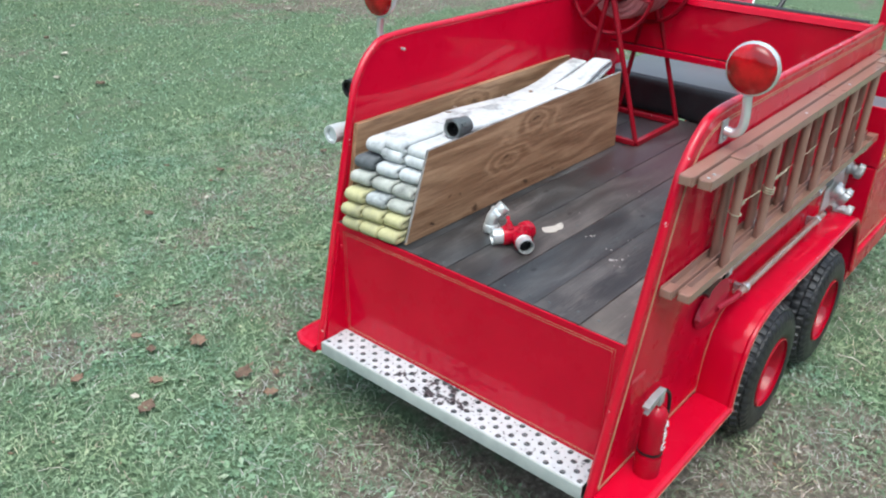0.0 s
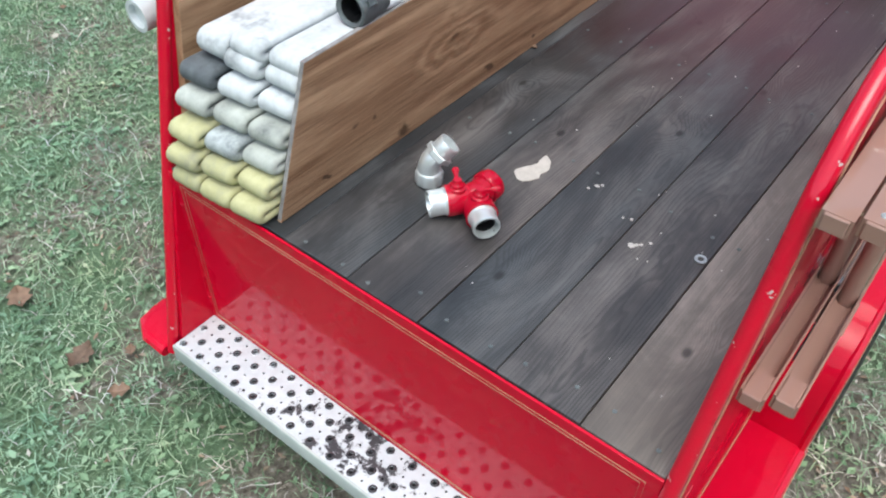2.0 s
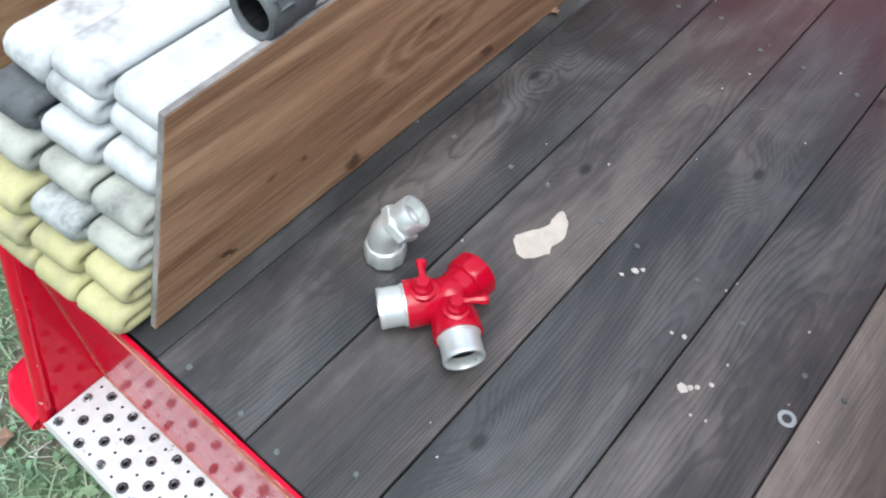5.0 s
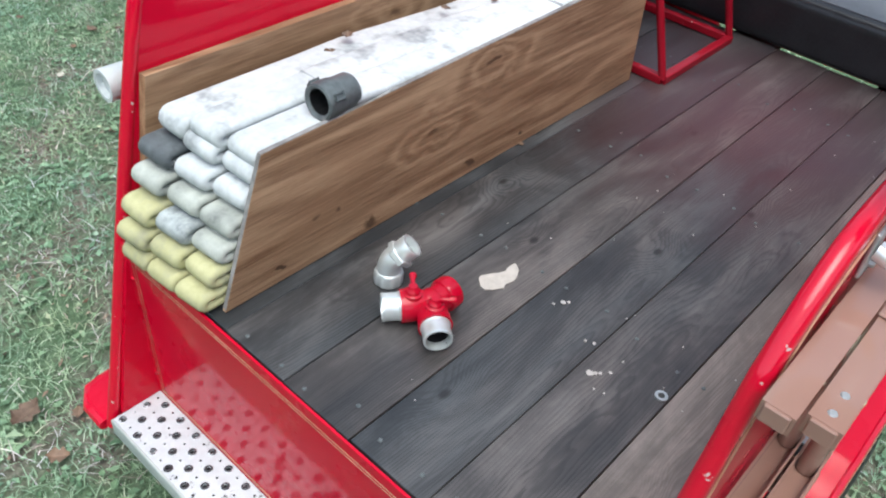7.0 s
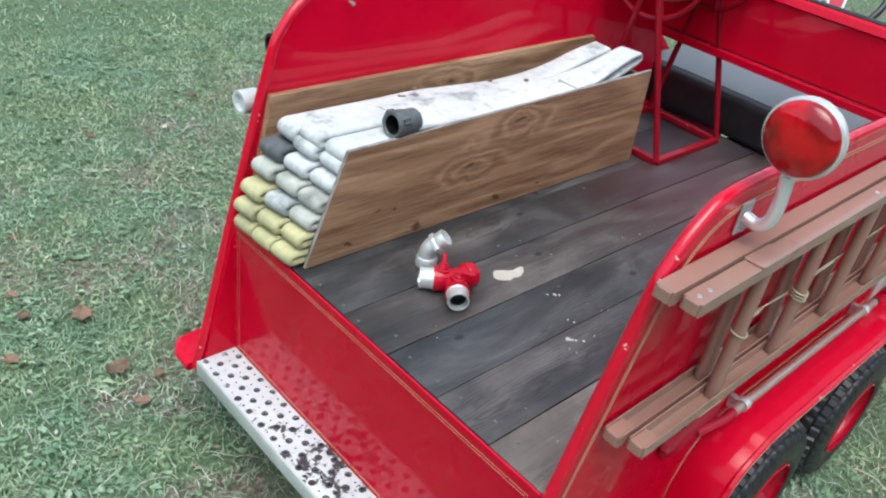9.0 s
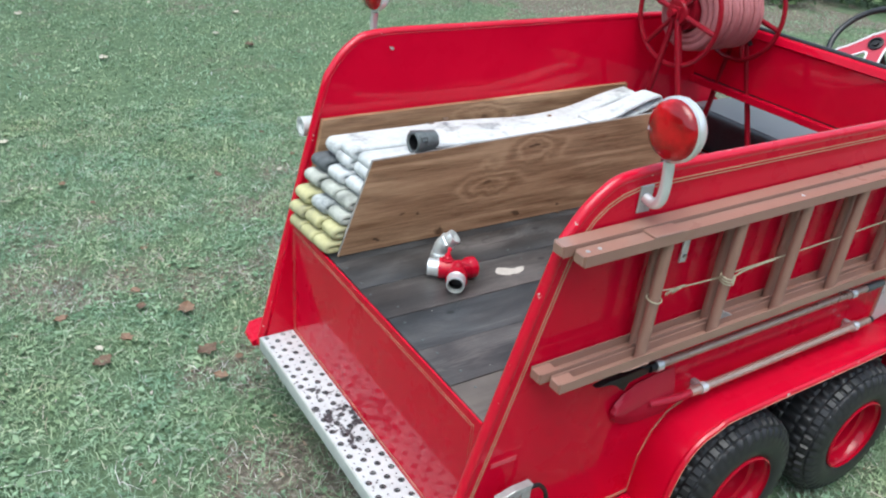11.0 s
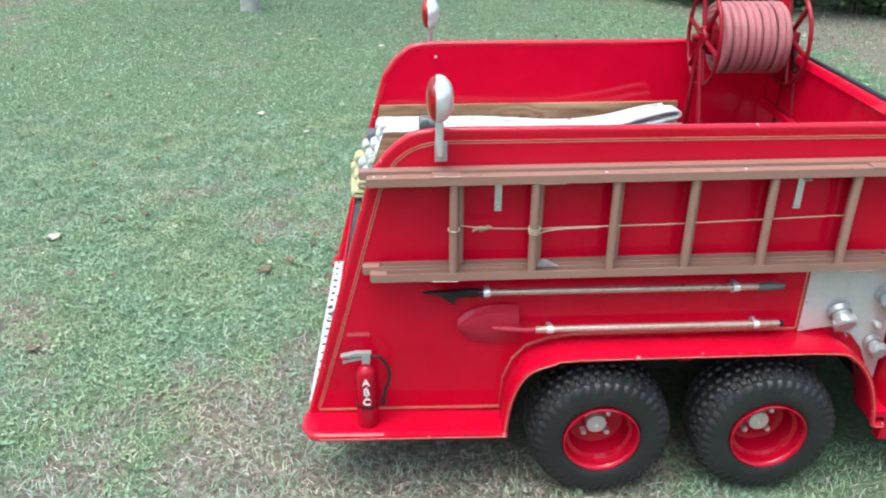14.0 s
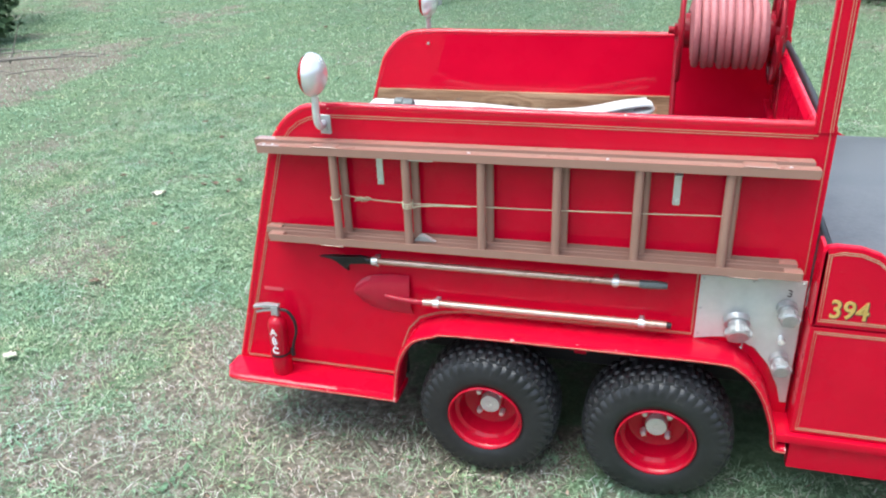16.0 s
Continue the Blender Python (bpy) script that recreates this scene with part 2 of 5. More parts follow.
hose_white = speckled("white_hose_jacket", (0.43, 0.455, 0.46), (0.66, 0.685, 0.69), 45, 0.85, spots=((0.13, 0.14, 0.145), 8, 0.54), soft=0.20)
hose_cream = speckled("cream_hose_jacket", (0.32, 0.335, 0.30), (0.55, 0.57, 0.51), 60, 0.85, spots=((0.15, 0.16, 0.15), 15, 0.52), soft=0.24)
hose_grey = speckled("grey_hose_jacket", (0.29, 0.315, 0.315), (0.52, 0.555, 0.545), 60, 0.85, spots=((0.11, 0.125, 0.13), 16, 0.50), soft=0.24)
hose_yellow = speckled("yellow_hose_jacket", (0.38, 0.36, 0.178), (0.56, 0.535, 0.30), 60, 0.8, spots=((0.24, 0.235, 0.17), 15, 0.50), soft=0.24)
hose_dark = speckled("dark_hose_jacket", (0.045, 0.05, 0.055), (0.17, 0.19, 0.20), 40, 0.75)
hose_pink = speckled("faded_red_rubber_hose", (0.33, 0.10, 0.105), (0.46, 0.17, 0.175), 70, 0.6)
rubber = speckled("tyre_rubber", (0.010, 0.0105, 0.012), (0.026, 0.027, 0.030), 60, 0.42, spots=((0.05, 0.049, 0.046), 25, 0.62), soft=0.2)
black_iron = speckled("black_iron", (0.008, 0.008, 0.009), (0.03, 0.03, 0.032), 80, 0.45, 0.3)
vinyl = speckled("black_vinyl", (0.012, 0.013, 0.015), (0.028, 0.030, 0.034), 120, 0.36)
vinyl_grey = speckled("grey_vinyl", (0.085, 0.09, 0.10), (0.15, 0.155, 0.165), 70, 0.36)
chrome = speckled("dull_chrome", (0.70, 0.71, 0.72), (0.84, 0.84, 0.84), 40, 0.24, 0.55, 0.03)
alloy = speckled("cast_aluminium", (0.36, 0.38, 0.38), (0.54, 0.56, 0.56), 60, 0.36, 0.5, 0.12)
bright_alloy = speckled("bright_cast_aluminium", (0.60, 0.64, 0.63), (0.78, 0.82, 0.81), 30, 0.30, 0.6, 0.02)
silver_paint = speckled("silver_painted_metal", (0.56, 0.585, 0.57), (0.68, 0.705, 0.69), 30, 0.42, 0.35, 0.08)
step_paint = speckled("worn_silver_step_paint", (0.48, 0.52, 0.54), (0.63, 0.68, 0.70), 50, 0.5, 0.1, 0.15)
lip_paint = speckled("grey_green_step_edge", (0.34, 0.38, 0.36), (0.50, 0.54, 0.51), 20, 0.6)
pole_metal = speckled("bronze_painted_pole", (0.42, 0.28, 0.22), (0.60, 0.46, 0.40), 50, 0.32, 0.55)
pale_pipe = speckled("pale_silver_pipe", (0.60, 0.63, 0.63), (0.72, 0.75, 0.75), 30, 0.4, 0.2, 0.05)
cord = speckled("tan_cord", (0.33, 0.29, 0.19), (0.50, 0.46, 0.34), 300, 0.9)
dark_under = speckled("dark_chassis_and_gap_shade", (0.006, 0.006, 0.007), (0.02, 0.018, 0.018), 30, 0.8)
white_mark = speckled("white_lettering", (0.75, 0.75, 0.75), (0.85, 0.85, 0.85), 60, 0.5)
black_mark = speckled("black_lettering", (0.015, 0.015, 0.015), (0.03, 0.03, 0.03), 60, 0.5)
gasket = speckled("grey_coupling", (0.075, 0.088, 0.09), (0.165, 0.185, 0.185), 80, 0.5, 0.3)
speck_paint = speckled("dried_paint_specks", (0.40, 0.37, 0.34), (0.56, 0.53, 0.50), 200, 0.8)
cream_patch = speckled("dried_filler", (0.38, 0.34, 0.30), (0.55, 0.50, 0.45), 60, 0.9)
pink_paint = paint("faded_pink_red_paint", (0.48, 0.06, 0.09), 0.45, 0.2, dull=0.25)
pink_mark = speckled("faded_sticker", (0.55, 0.05, 0.07), (0.62, 0.10, 0.12), 60, 0.5)

# bare dark metal where boots have rubbed the step: on each raised rim and in patches near its middle; the hole walls
# get the same dark colour as painted-in shade
sn, sl = step_paint.node_tree.nodes, step_paint.node_tree.links
sb = sn["Principled BSDF"]
sxyz = sn.new("ShaderNodeSeparateXYZ")
sl.new(sn.new("ShaderNodeTexCoord").outputs["Object"], sxyz.inputs[0])
rubs = noise_tex(sn, sl, coords(sn, sl), 22, 5, 0.7)
middle = ramp(sn, sl, math_node(sn, sl, "ABSOLUTE", math_node(sn, sl, "SUBTRACT", sxyz.outputs["Y"], 0.58)), (0.03, 0.13), (0.42, 0.0))
# off the plate's level: worn rim above, shade painted on hole walls below
rims_and_bores = math_node(sn, sl, "MULTIPLY", math_node(sn, sl, "SUBTRACT", math_node(sn, sl, "ABSOLUTE", math_node(sn, sl, "SUBTRACT", sxyz.outputs["Z"], 0.3)), 0.0003), 160.0)
rub_and_bore_shade = math_node(sn, sl, "ADD", math_node(sn, sl, "ADD", rubs, middle), math_node(sn, sl, "MINIMUM", math_node(sn, sl, "MAXIMUM", rims_and_bores, 0.0), 0.27))
painted = sb.inputs["Base Color"].links[0].from_socket
sl.new(mix(sn, sl, ramp(sn, sl, rub_and_bore_shade, (0.66, 0.0), (0.71, 1.0)), painted, (0.045, 0.045, 0.05)), sb.inputs["Base Color"])

lens_mat, ln, ll, lb = mat("red_lamp_lens", 0.14, spec=0.3)
lv = coords(ln, ll)
ll.new(ramp(ln, ll, noise_tex(ln, ll, lv, 18, 3), (0.38, (0.24, 0.001, 0.003)), (0.62, (0.56, 0.004, 0.010))), lb.inputs["Base Color"])
lb.inputs["Coat Weight"].default_value = 0.6
wv = ln.new("ShaderNodeTexWave")
wv.wave_type, wv.rings_direction = "RINGS", "X"
wv.inputs["Scale"].default_value = 30
ll.new(lv, wv.inputs["Vector"])
bump(ln, ll, lb, wv.outputs["Fac"], 0.12, 0.001)

# ---- mesh helpers ----


def part(name, bm, material, parent=None, label="", smooth=False):
    bmesh.ops.recalc_face_normals(bm, faces=bm.faces)
    me = bpy.data.meshes.new(name)
    if smooth:
        for f in bm.faces:
            f.smooth = True
    bm.to_mesh(me)
    bm.free()
    if smooth:
        me.set_sharp_from_angle(angle=radians(38))
    me.materials.append(material)
    ob = new(name, me)
    if parent is not None:
        ob.parent = parent
        if parent.type == "EMPTY":
            ob.matrix_parent_inverse = parent.matrix_basis.inverted()
    if label:
        tagged(ob, label)
    return ob


def thing(name, at, label, category, group=""):
    ob = new(name)
    ob.empty_display_size = 0.1
    ob.matrix_basis = Matrix.Translation(at)
    return tagged(ob, label, category, group)


def B():
    return bmesh.new()


def box(bm, lo, hi, bevel=0.0, seg=2, m=None):
    r = bmesh.ops.create_cube(bm, size=1)
    vs = r["verts"]
    for v in vs:
        v.co = Vector([lo[i] + (v.co[i] + 0.5) * (hi[i] - lo[i]) for i in range(3)])
        if m is not None:
            v.co = m @ v.co
    if bevel:
        es = list({e for v in vs for e in v.link_edges})
        bmesh.ops.bevel(bm, geom=es, offset=bevel, segments=seg, affect="EDGES", profile=0.6)
    return bm


def prism(bm, pts, axis, a, b, bevel=0.0):
    """A flat outline pulled out along an axis from a to b."""
    def at(p, d):
        return {"x": (d, p[0], p[1]), "y": (p[0], d, p[1]), "z": (p[0], p[1], d)}[axis]
    lo = [bm.verts.new(at(p, a)) for p in pts]
    hi = [bm.verts.new(at(p, b)) for p in pts]
    caps = [bm.faces.new(lo), bm.faces.new(hi[::-1])]
    k = len(pts)
    for i in range(k):
        bm.faces.new((lo[i], lo[(i + 1) % k], hi[(i + 1) % k], hi[i]))
    if bevel:
        es = list({e for f in caps for e in f.edges})
        bmesh.ops.bevel(bm, geom=es, offset=bevel, segments=2, affect="EDGES", profile=0.6)
    return bm


def frames(pts, closed=False):
    pts = [Vector(p) for p in pts]
    k = len(pts)
    out, up = [], None
    for i, p in enumerate(pts):
        a = pts[(i - 1) % k] if (closed or i > 0) else p
        c = pts[(i + 1) % k] if (closed or i < k - 1) else p
        d = (c - a).normalized()
        if up is None:
            up = Vector((0, 0, 1)) if abs(d.z) < 0.9 else Vector((1, 0, 0))
        side = d.cross(up).normalized()
        up = side.cross(d).normalized()
        out.append((p, side, up))
    return out


def sweep(bm, pts, outline, closed=False, cap=True, scale=None):
    """Carries a small outline of (side, up) offsets along a path."""
    rings = []
    for i, (p, s, u) in enumerate(frames(pts, closed)):
        f = scale[i] if scale else 1.0
        rings.append([bm.verts.new(p + s * (a * f) + u * (b * f)) for a, b in outline])
    k, r = len(outline), len(rings)
    for i in range(r if closed else r - 1):
        q, w = rings[i], rings[(i + 1) % r]
        for j in range(k):
            bm.faces.new((q[j], q[(j + 1) % k], w[(j + 1) % k], w[j]))
    if cap and not closed:
        bm.faces.new(rings[0])
        bm.faces.new(rings[-1][::-1])
    return bm


def circle(r, k=10):
    return [(r * math.cos(2 * math.pi * i / k), r * math.sin(2 * math.pi * i / k)) for i in range(k)]


def tube(bm, pts, r, k=10, closed=False, scale=None):
    return sweep(bm, pts, circle(r, k), closed, True, scale)


def rounded(w, h, r, k=3):
    """A rounded rectangle of that width and height."""
    out = []
    for cx, cy, a0 in ((w / 2 - r, h / 2 - r, 0), (-w / 2 + r, h / 2 - r, 90), (-w / 2 + r, -h / 2 + r, 180), (w / 2 - r, -h / 2 + r, 270)):
        for i in range(k + 1):
            a = radians(a0 + 90 * i / k)
            out.append((cx + r * math.cos(a), cy + r * math.sin(a)))
    return out


def lathe(bm, profile, m=None, k=24, closed_profile=False):
    """Turns a profile of (radius, height) round the local z axis and sets it by the pose m."""
    rings = []
    for r, z in profile:
        if r < 1e-6:
            rings.append([bm.verts.new((0, 0, z))])
        else:
            rings.append([bm.verts.new((r * math.cos(2 * math.pi * i / k), r * math.sin(2 * math.pi * i / k), z)) for i in range(k)])
    pairs = list(zip(rings, rings[1:]))
    if closed_profile:
        pairs.append((rings[-1], rings[0]))
    for q, w in pairs:
        for i in range(k):
            a, b, c, d = q[i % len(q)], q[(i + 1) % k % len(q)], w[(i + 1) % k % len(w)], w[i % len(w)]
            vs = list(dict.fromkeys((a, b, c, d)))
            if len(vs) > 2:
                bm.faces.new(vs)
    if m is not None:
        for ring in rings:
            for v in ring:
                v.co = m @ v.co
    return bm


def aim(at, way, spin=0):
    """A pose at a point whose local z looks along a direction."""
    return Matrix.Translation(at) @ Vector(way).to_track_quat("Z", "Y").to_matrix().to_4x4() @ pose(0, 0, 0, 0, 0, spin)


def rod(bm, a, b, r, k=10):
    return tube(bm, [a, b], r, k)


def smooth_path(pts, n=8, closed=False):
    """A rounded line through points (Catmull-Rom)."""
    p = [Vector(q) for q in pts]
    out = []
    k = len(p)
    for i in range(k if closed else k - 1):
        p1, p2 = p[i], p[(i + 1) % k]
        p0 = p[i - 1] if (closed or i > 0) else p1 * 2 - p2
        p3 = p[(i + 2) % k] if (closed or i < k - 2) else p2 * 2 - p1
        for j in range(n):
            t = j / n
            out.append(0.5 * (2 * p1 + (p2 - p0) * t + (2 * p0 - 5 * p1 + 4 * p2 - p3) * t * t + (3 * p1 - p0 - 3 * p2 + p3) * t ** 3))
    if not closed:
        out.append(p[-1])
    return out


def lettering(name, text, size, m, material, parent, depth=0.0008, fat=0.0):
    cu = bpy.data.curves.new(name, "FONT")
    cu.body, cu.size, cu.extrude, cu.align_x, cu.align_y = text, size, depth, "CENTER", "CENTER"
    cu.resolution_u, cu.offset = 3, fat
    tmp = new(name, cu)
    me = bpy.data.meshes.new_from_object(tmp.evaluated_get(bpy.context.evaluated_depsgraph_get()))
    bpy.data.objects.remove(tmp)
    me.transform(m)
    me.materials.append(material)
    ob = new(name, me)
    ob.parent = parent
    if parent.type == "EMPTY":
        ob.matrix_parent_inverse = parent.matrix_basis.inverted()
    return ob

# ---- the truck ----
W = 1.083          # outside width of the bed
DECK = 0.698        # height of the bed
truck = thing("fire_truck", (1.2, W / 2, 0), "small red parade fire truck with open wooden bed, parked on grass", "fire truck")

arc = [(0.222, 1.068), (0.236, 1.112), (0.256, 1.150), (0.284, 1.188), (0.318, 1.216), (0.360, 1.236), (0.405, 1.247), (0.450, 1.250)]
rear_top = [(0.0, 0.262), (0.108, 0.660), *arc, (1.10, 1.254), (1.83, 1.258)]
arch = [(1.888, 0.282), (1.855, 0.285), (1.842, 0.350), (1.812, 0.440), (1.775, 0.505), (1.725, 0.552), (1.66, 0.571), (1.35, 0.568), (0.86, 0.560),
        (0.780, 0.545), (0.716, 0.520), (0.676, 0.470), (0.650, 0.390), (0.636, 0.281)]
outline = rear_top + [(1.888, 1.258)] + arch


def side_y(y, left):
    return W - y if left else y


def leaning(y, z):
    """The far side of the bed leans outward a little towards its top."""
    return y + 0.06 * max(0.0, min(1.25, z) - 0.30) * max(0.0, min(1.0, (y - 1.0) / 0.06))


def lean_out(top):
    for ob in (top, *top.children_recursive):
        if ob.type == "MESH" and ob.name.split(".")[0] not in ("wheel", "rim", "hub_cap", "lug_nut", "chassis", "plank"):
            for v in ob.data.vertices:
                v.co.y = leaning(v.co.y, v.co.z)


for left in (False, True):
    name = "side_panel"
    panel = part(name, prism(B(), outline, "y", side_y(0.0, left), side_y(0.022, left)), red_paint, truck)
    bead = part("edge_bead", tube(B(), smooth_path([(x, side_y(0.011, left), z) for x, z in [(0.0, 0.262), (0.055, 0.462), (0.108, 0.660), *arc[::2], (0.7, 1.252), (1.10, 1.254), (1.83, 1.258)]], 4), 0.0130, 10), red_worn, panel, "chipped rounded edge", True)
    post = B()
    box(post, (1.832, min(side_y(-0.004, left), side_y(0.024, left)), 1.24), (1.884, max(side_y(-0.004, left), side_y(0.024, left)), 1.95), 0.004)
    part("cab_post", post, red_paint, truck)
    # running board and fender, one pressing each
    y_out, y_in = side_y(-0.112, left), side_y(0.002, left)
    rb = B()
    r = 0.05
    s = -1 if not left else 1
    corner = [(-0.012 + r - r * math.cos(radians(a)), y_out - s * (r - r * math.sin(radians(a)))) for a in (0, 30, 60, 90)]
    plan = [(-0.012, y_in), *corner, (0.648, y_out), (0.648, y_in)]
    prism(rb, plan if not left else plan[::-1], "z", 0.252, 0.276, 0.006)
    part("running_board", rb, red_paint, truck)
    curve = [(p.x, p.y) for p in smooth_path([(x, z, 0) for x, z in arch[::-1]], 3)]
    fender = part("fender", sweep(B(), [(x, (y_out + y_in) / 2, z - 0.006) for x, z in curve], rounded(0.114, 0.010, 0.004, 2)), red_paint, truck, "", True)
    part("fender_lip", tube(B(), [(x, y_out, z - 0.010) for x, z in curve], 0.010, 8), red_worn, fender, "", True)
    part("board_lip", tube(B(), [(0.645, y_out, 0.262), (0.30, y_out, 0.262), (0.05, y_out, 0.262), (corner[2][0], corner[2][1], 0.262), (-0.012, corner[0][1], 0.262), (-0.012, y_in, 0.262)], 0.013, 8), red_worn, truck, "chipped rolled edge of the running board", True)
    # pinstripes on the outside
    yo = side_y(-0.0012, left)
    for gap in (0.024, 0.031):
        pts = [(0.0 + gap + 0.002, 0.295), (0.108 + gap, 0.655)]
        for x, z in arc:
            d = Vector((0.46 - x, 1.0 - z)).normalized()
            pts.append((x + d.x * gap * 1.05, z + d.y * gap * 1.05))
        pts += [(1.10, 1.254 - gap), (1.862 - gap, 1.258 - gap)] if gap == 0.031 else [(1.10, 1.254 - gap), (1.868 - gap, 1.258 - gap)]
        part("pinstripe", sweep(B(), [(x, yo, z) for x, z in pts], [(0.0008, -0.0010), (0.0008, 0.0010), (-0.0008, 0.0010), (-0.0008, -0.0010)]), gold, panel)
    for xs in (1.8435, 1.8695, 1.8755):
        part("pinstripe", sweep(B(), [(xs, side_y(-0.0045, left), 1.245), (xs - 0.002, side_y(-0.0045, left), 1.94)], [(0.0014, -0.0008), (0.0014, 0.0008), (-0.0014, 0.0008), (-0.0014, -0.0008)]), gold, panel)
    part("pinstripe", sweep(B(), [(x, yo, z) for x, z in [(1.872, 1.24), (1.872, 0.82)]], [(0.0016, -0.0008), (0.0016, 0.0008), (-0.0016, 0.0008), (-0.0016, -0.0008)]), gold, panel)
    for off in (0.005, 0.010):
        part("pinstripe", sweep(B(), [(0.03, yo, 0.281 + off), (0.30, yo, 0.283 + off), (0.628, yo, 0.283 + off), (0.640 - 0.004, yo, 0.40 + off), (0.664, yo, 0.474 + off), (0.706, yo, 0.524 + off), (0.772, yo, 0.550 + off), (0.86, yo, 0.564 + off), (1.35, yo, 0.572 + off), (1.578 + off / 2, yo, 0.574 + off), (1.578 + off / 2, yo, 0.79)],
                          [(0.0008, -0.0010), (0.0008, 0.0010), (-0.0008, 0.0010), (-0.0008, -0.0010)]), gold, panel)
    part("pinstripe", tube(B(), [(x, y_out + s * 0.0095, z - 0.010) for x, z in curve], 0.0011, 4), gold, fender)
    part("pinstripe", tube(B(), [(0.04, y_out + s * 0.0125, 0.262), (0.64, y_out + s * 0.0125, 0.262)], 0.0011, 4), gold, truck)

# tailgate, step, deck frame
gate = part("tailgate", box(B(), (0.108, 0.023, 0.285), (0.1135, W - 0.023, 0.697), 0.0015), red_paint, truck)
for off in (0.019, 0.0265):
    a, b, c, d = 0.026 + off, W - 0.026 - off, 0.300 + off * 0.6, 0.694 - off
    part("pinstripe", sweep(B(), [(0.1068, a, c), (0.1068, b, c), (0.1068, b, d), (0.1068, a, d)], [(0.0005, -0.0004), (0.0005, 0.0004), (-0.0005, 0.0004), (-0.0005, -0.0004)], True, False), gold, gate)
for z in (0.36, 0.62):
    for y in (0.034, W - 0.034):
        part("screw", lathe(B(), [(0, 0.003), (0.003, 0.0025), (0.005, 0)], aim((0.108, y, z), (-1, 0, 0)), 10), red_worn, gate, "", True)
# corner returns between tailgate and side panels
for y0, y1 in ((0.022, 0.030), (W - 0.030, W - 0.022)):
    part("corner_angle", prism(B(), [(0.02, 0.30), (0.108, 0.30), (0.108, 0.665)], "y", y0, y1), red_paint, truck)

# the perforated step: cells with a raised rim round each hole
step_lo, step_hi, ya, yb = -0.004, 0.107, 0.0315, W - 0.0315
step = B()
cols, rws = 4, 37
cx, cy = (step_hi - step_lo) / cols, (yb - ya) / rws
for c in range(cols):
    for rw in range(rws):
        x0, x1, y0, y1 = step_lo + c * cx, step_lo + (c + 1) * cx, ya + rw * cy, ya + (rw + 1) * cy
        mx, my = (x0 + x1) / 2, (y0 + y1) / 2
        sq = [(x1, my), (x1, y1), (mx, y1), (x0, y1), (x0, my), (x0, y0), (mx, y0), (x1, y0)]
        big = (c + rw) % 2 == 0
        # a punched hole with its rim thrown up, and a small drain hole between each two
        rad, rise = (0.0048, 0.0036) if big else (0.0025, 0.0)
        rings = [[step.verts.new((x, y, 0.30)) for x, y in sq]]
        for rr, zz in ((rad + 0.0058, 0.30), (rad + 0.0016, 0.30 + rise), (rad + 0.0002, 0.30 + rise * 0.85), (rad - 0.0006, 0.288)):
            rings.append([step.verts.new((mx + rr * math.cos(2 * math.pi * i / 8), my + rr * math.sin(2 * math.pi * i / 8), zz)) for i in range(8)])
        for q, w in zip(rings, rings[1:]):
            for i in range(8):
                step.faces.new((q[i], q[(i + 1) % 8], w[(i + 1) % 8], w[i]))
bmesh.ops.remove_doubles(step, verts=step.verts, dist=0.0002)
step_ob = part("rear_step", step, step_paint, truck, "perforated silver tread plate, paint worn in the middle", True)
lip = B()
sweep(lip, [(step_lo - 0.001, ya - 0.001, 0.2775), (step_lo - 0.001, yb + 0.001, 0.2775)], rounded(0.007, 0.046, 0.003, 3))
part("step_edge", lip, lip_paint, step_ob, "grey folded front edge of the step", True)
# added dark sheet below the holes, standing in for the shade under the step
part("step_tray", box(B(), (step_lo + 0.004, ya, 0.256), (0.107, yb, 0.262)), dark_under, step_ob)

# deck of planks
deck = part("bed_frame", box(B(), (0.116, 0.03, 0.640), (1.94, W - 0.03, 0.675)), dark_under, truck)
joints = [0.023, 0.161, 0.311, 0.465, 0.620, 0.773, 0.926, leaning(W - 0.023, DECK)]
for i, (a, b) in enumerate(zip(joints, joints[1:])):
    mid_x, mid_y = 1.03, (a + b) / 2
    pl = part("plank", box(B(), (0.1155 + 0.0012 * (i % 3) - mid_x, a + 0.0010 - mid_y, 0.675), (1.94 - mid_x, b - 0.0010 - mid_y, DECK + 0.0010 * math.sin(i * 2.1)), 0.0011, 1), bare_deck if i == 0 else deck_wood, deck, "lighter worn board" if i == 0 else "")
    pl.matrix_basis = Matrix.Translation((mid_x, mid_y, 0))
    pl.color = ((0.5, 0.50, 0.51, 0.45, 0.57, 0.68, 0.66)[i], 0.5, 0.5, 1)   # how dark each board took the stain
# nail heads along the boards
rng = random.Random(11)
for i, (a, b) in enumerate(zip(joints, joints[1:])):
    for x in (0.15, 0.62, 1.12, 1.62):
        for f in (0.2, 0.8):
            part("nail_head", lathe(B(), [(0, 0.0016), (0.003, 0.0014), (0.0042, 0)], pose(x + rng.uniform(-0.02, 0.02), a + (b - a) * f + rng.uniform(-0.008, 0.008), DECK + 0.0009), 8), gasket, deck, "", True)

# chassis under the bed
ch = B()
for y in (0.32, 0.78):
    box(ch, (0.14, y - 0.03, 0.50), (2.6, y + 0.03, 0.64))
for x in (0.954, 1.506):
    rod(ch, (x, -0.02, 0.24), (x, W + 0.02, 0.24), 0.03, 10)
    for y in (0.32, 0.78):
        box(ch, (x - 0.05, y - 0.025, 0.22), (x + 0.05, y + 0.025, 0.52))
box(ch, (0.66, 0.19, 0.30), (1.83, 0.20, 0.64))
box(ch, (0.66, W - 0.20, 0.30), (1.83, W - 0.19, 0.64))
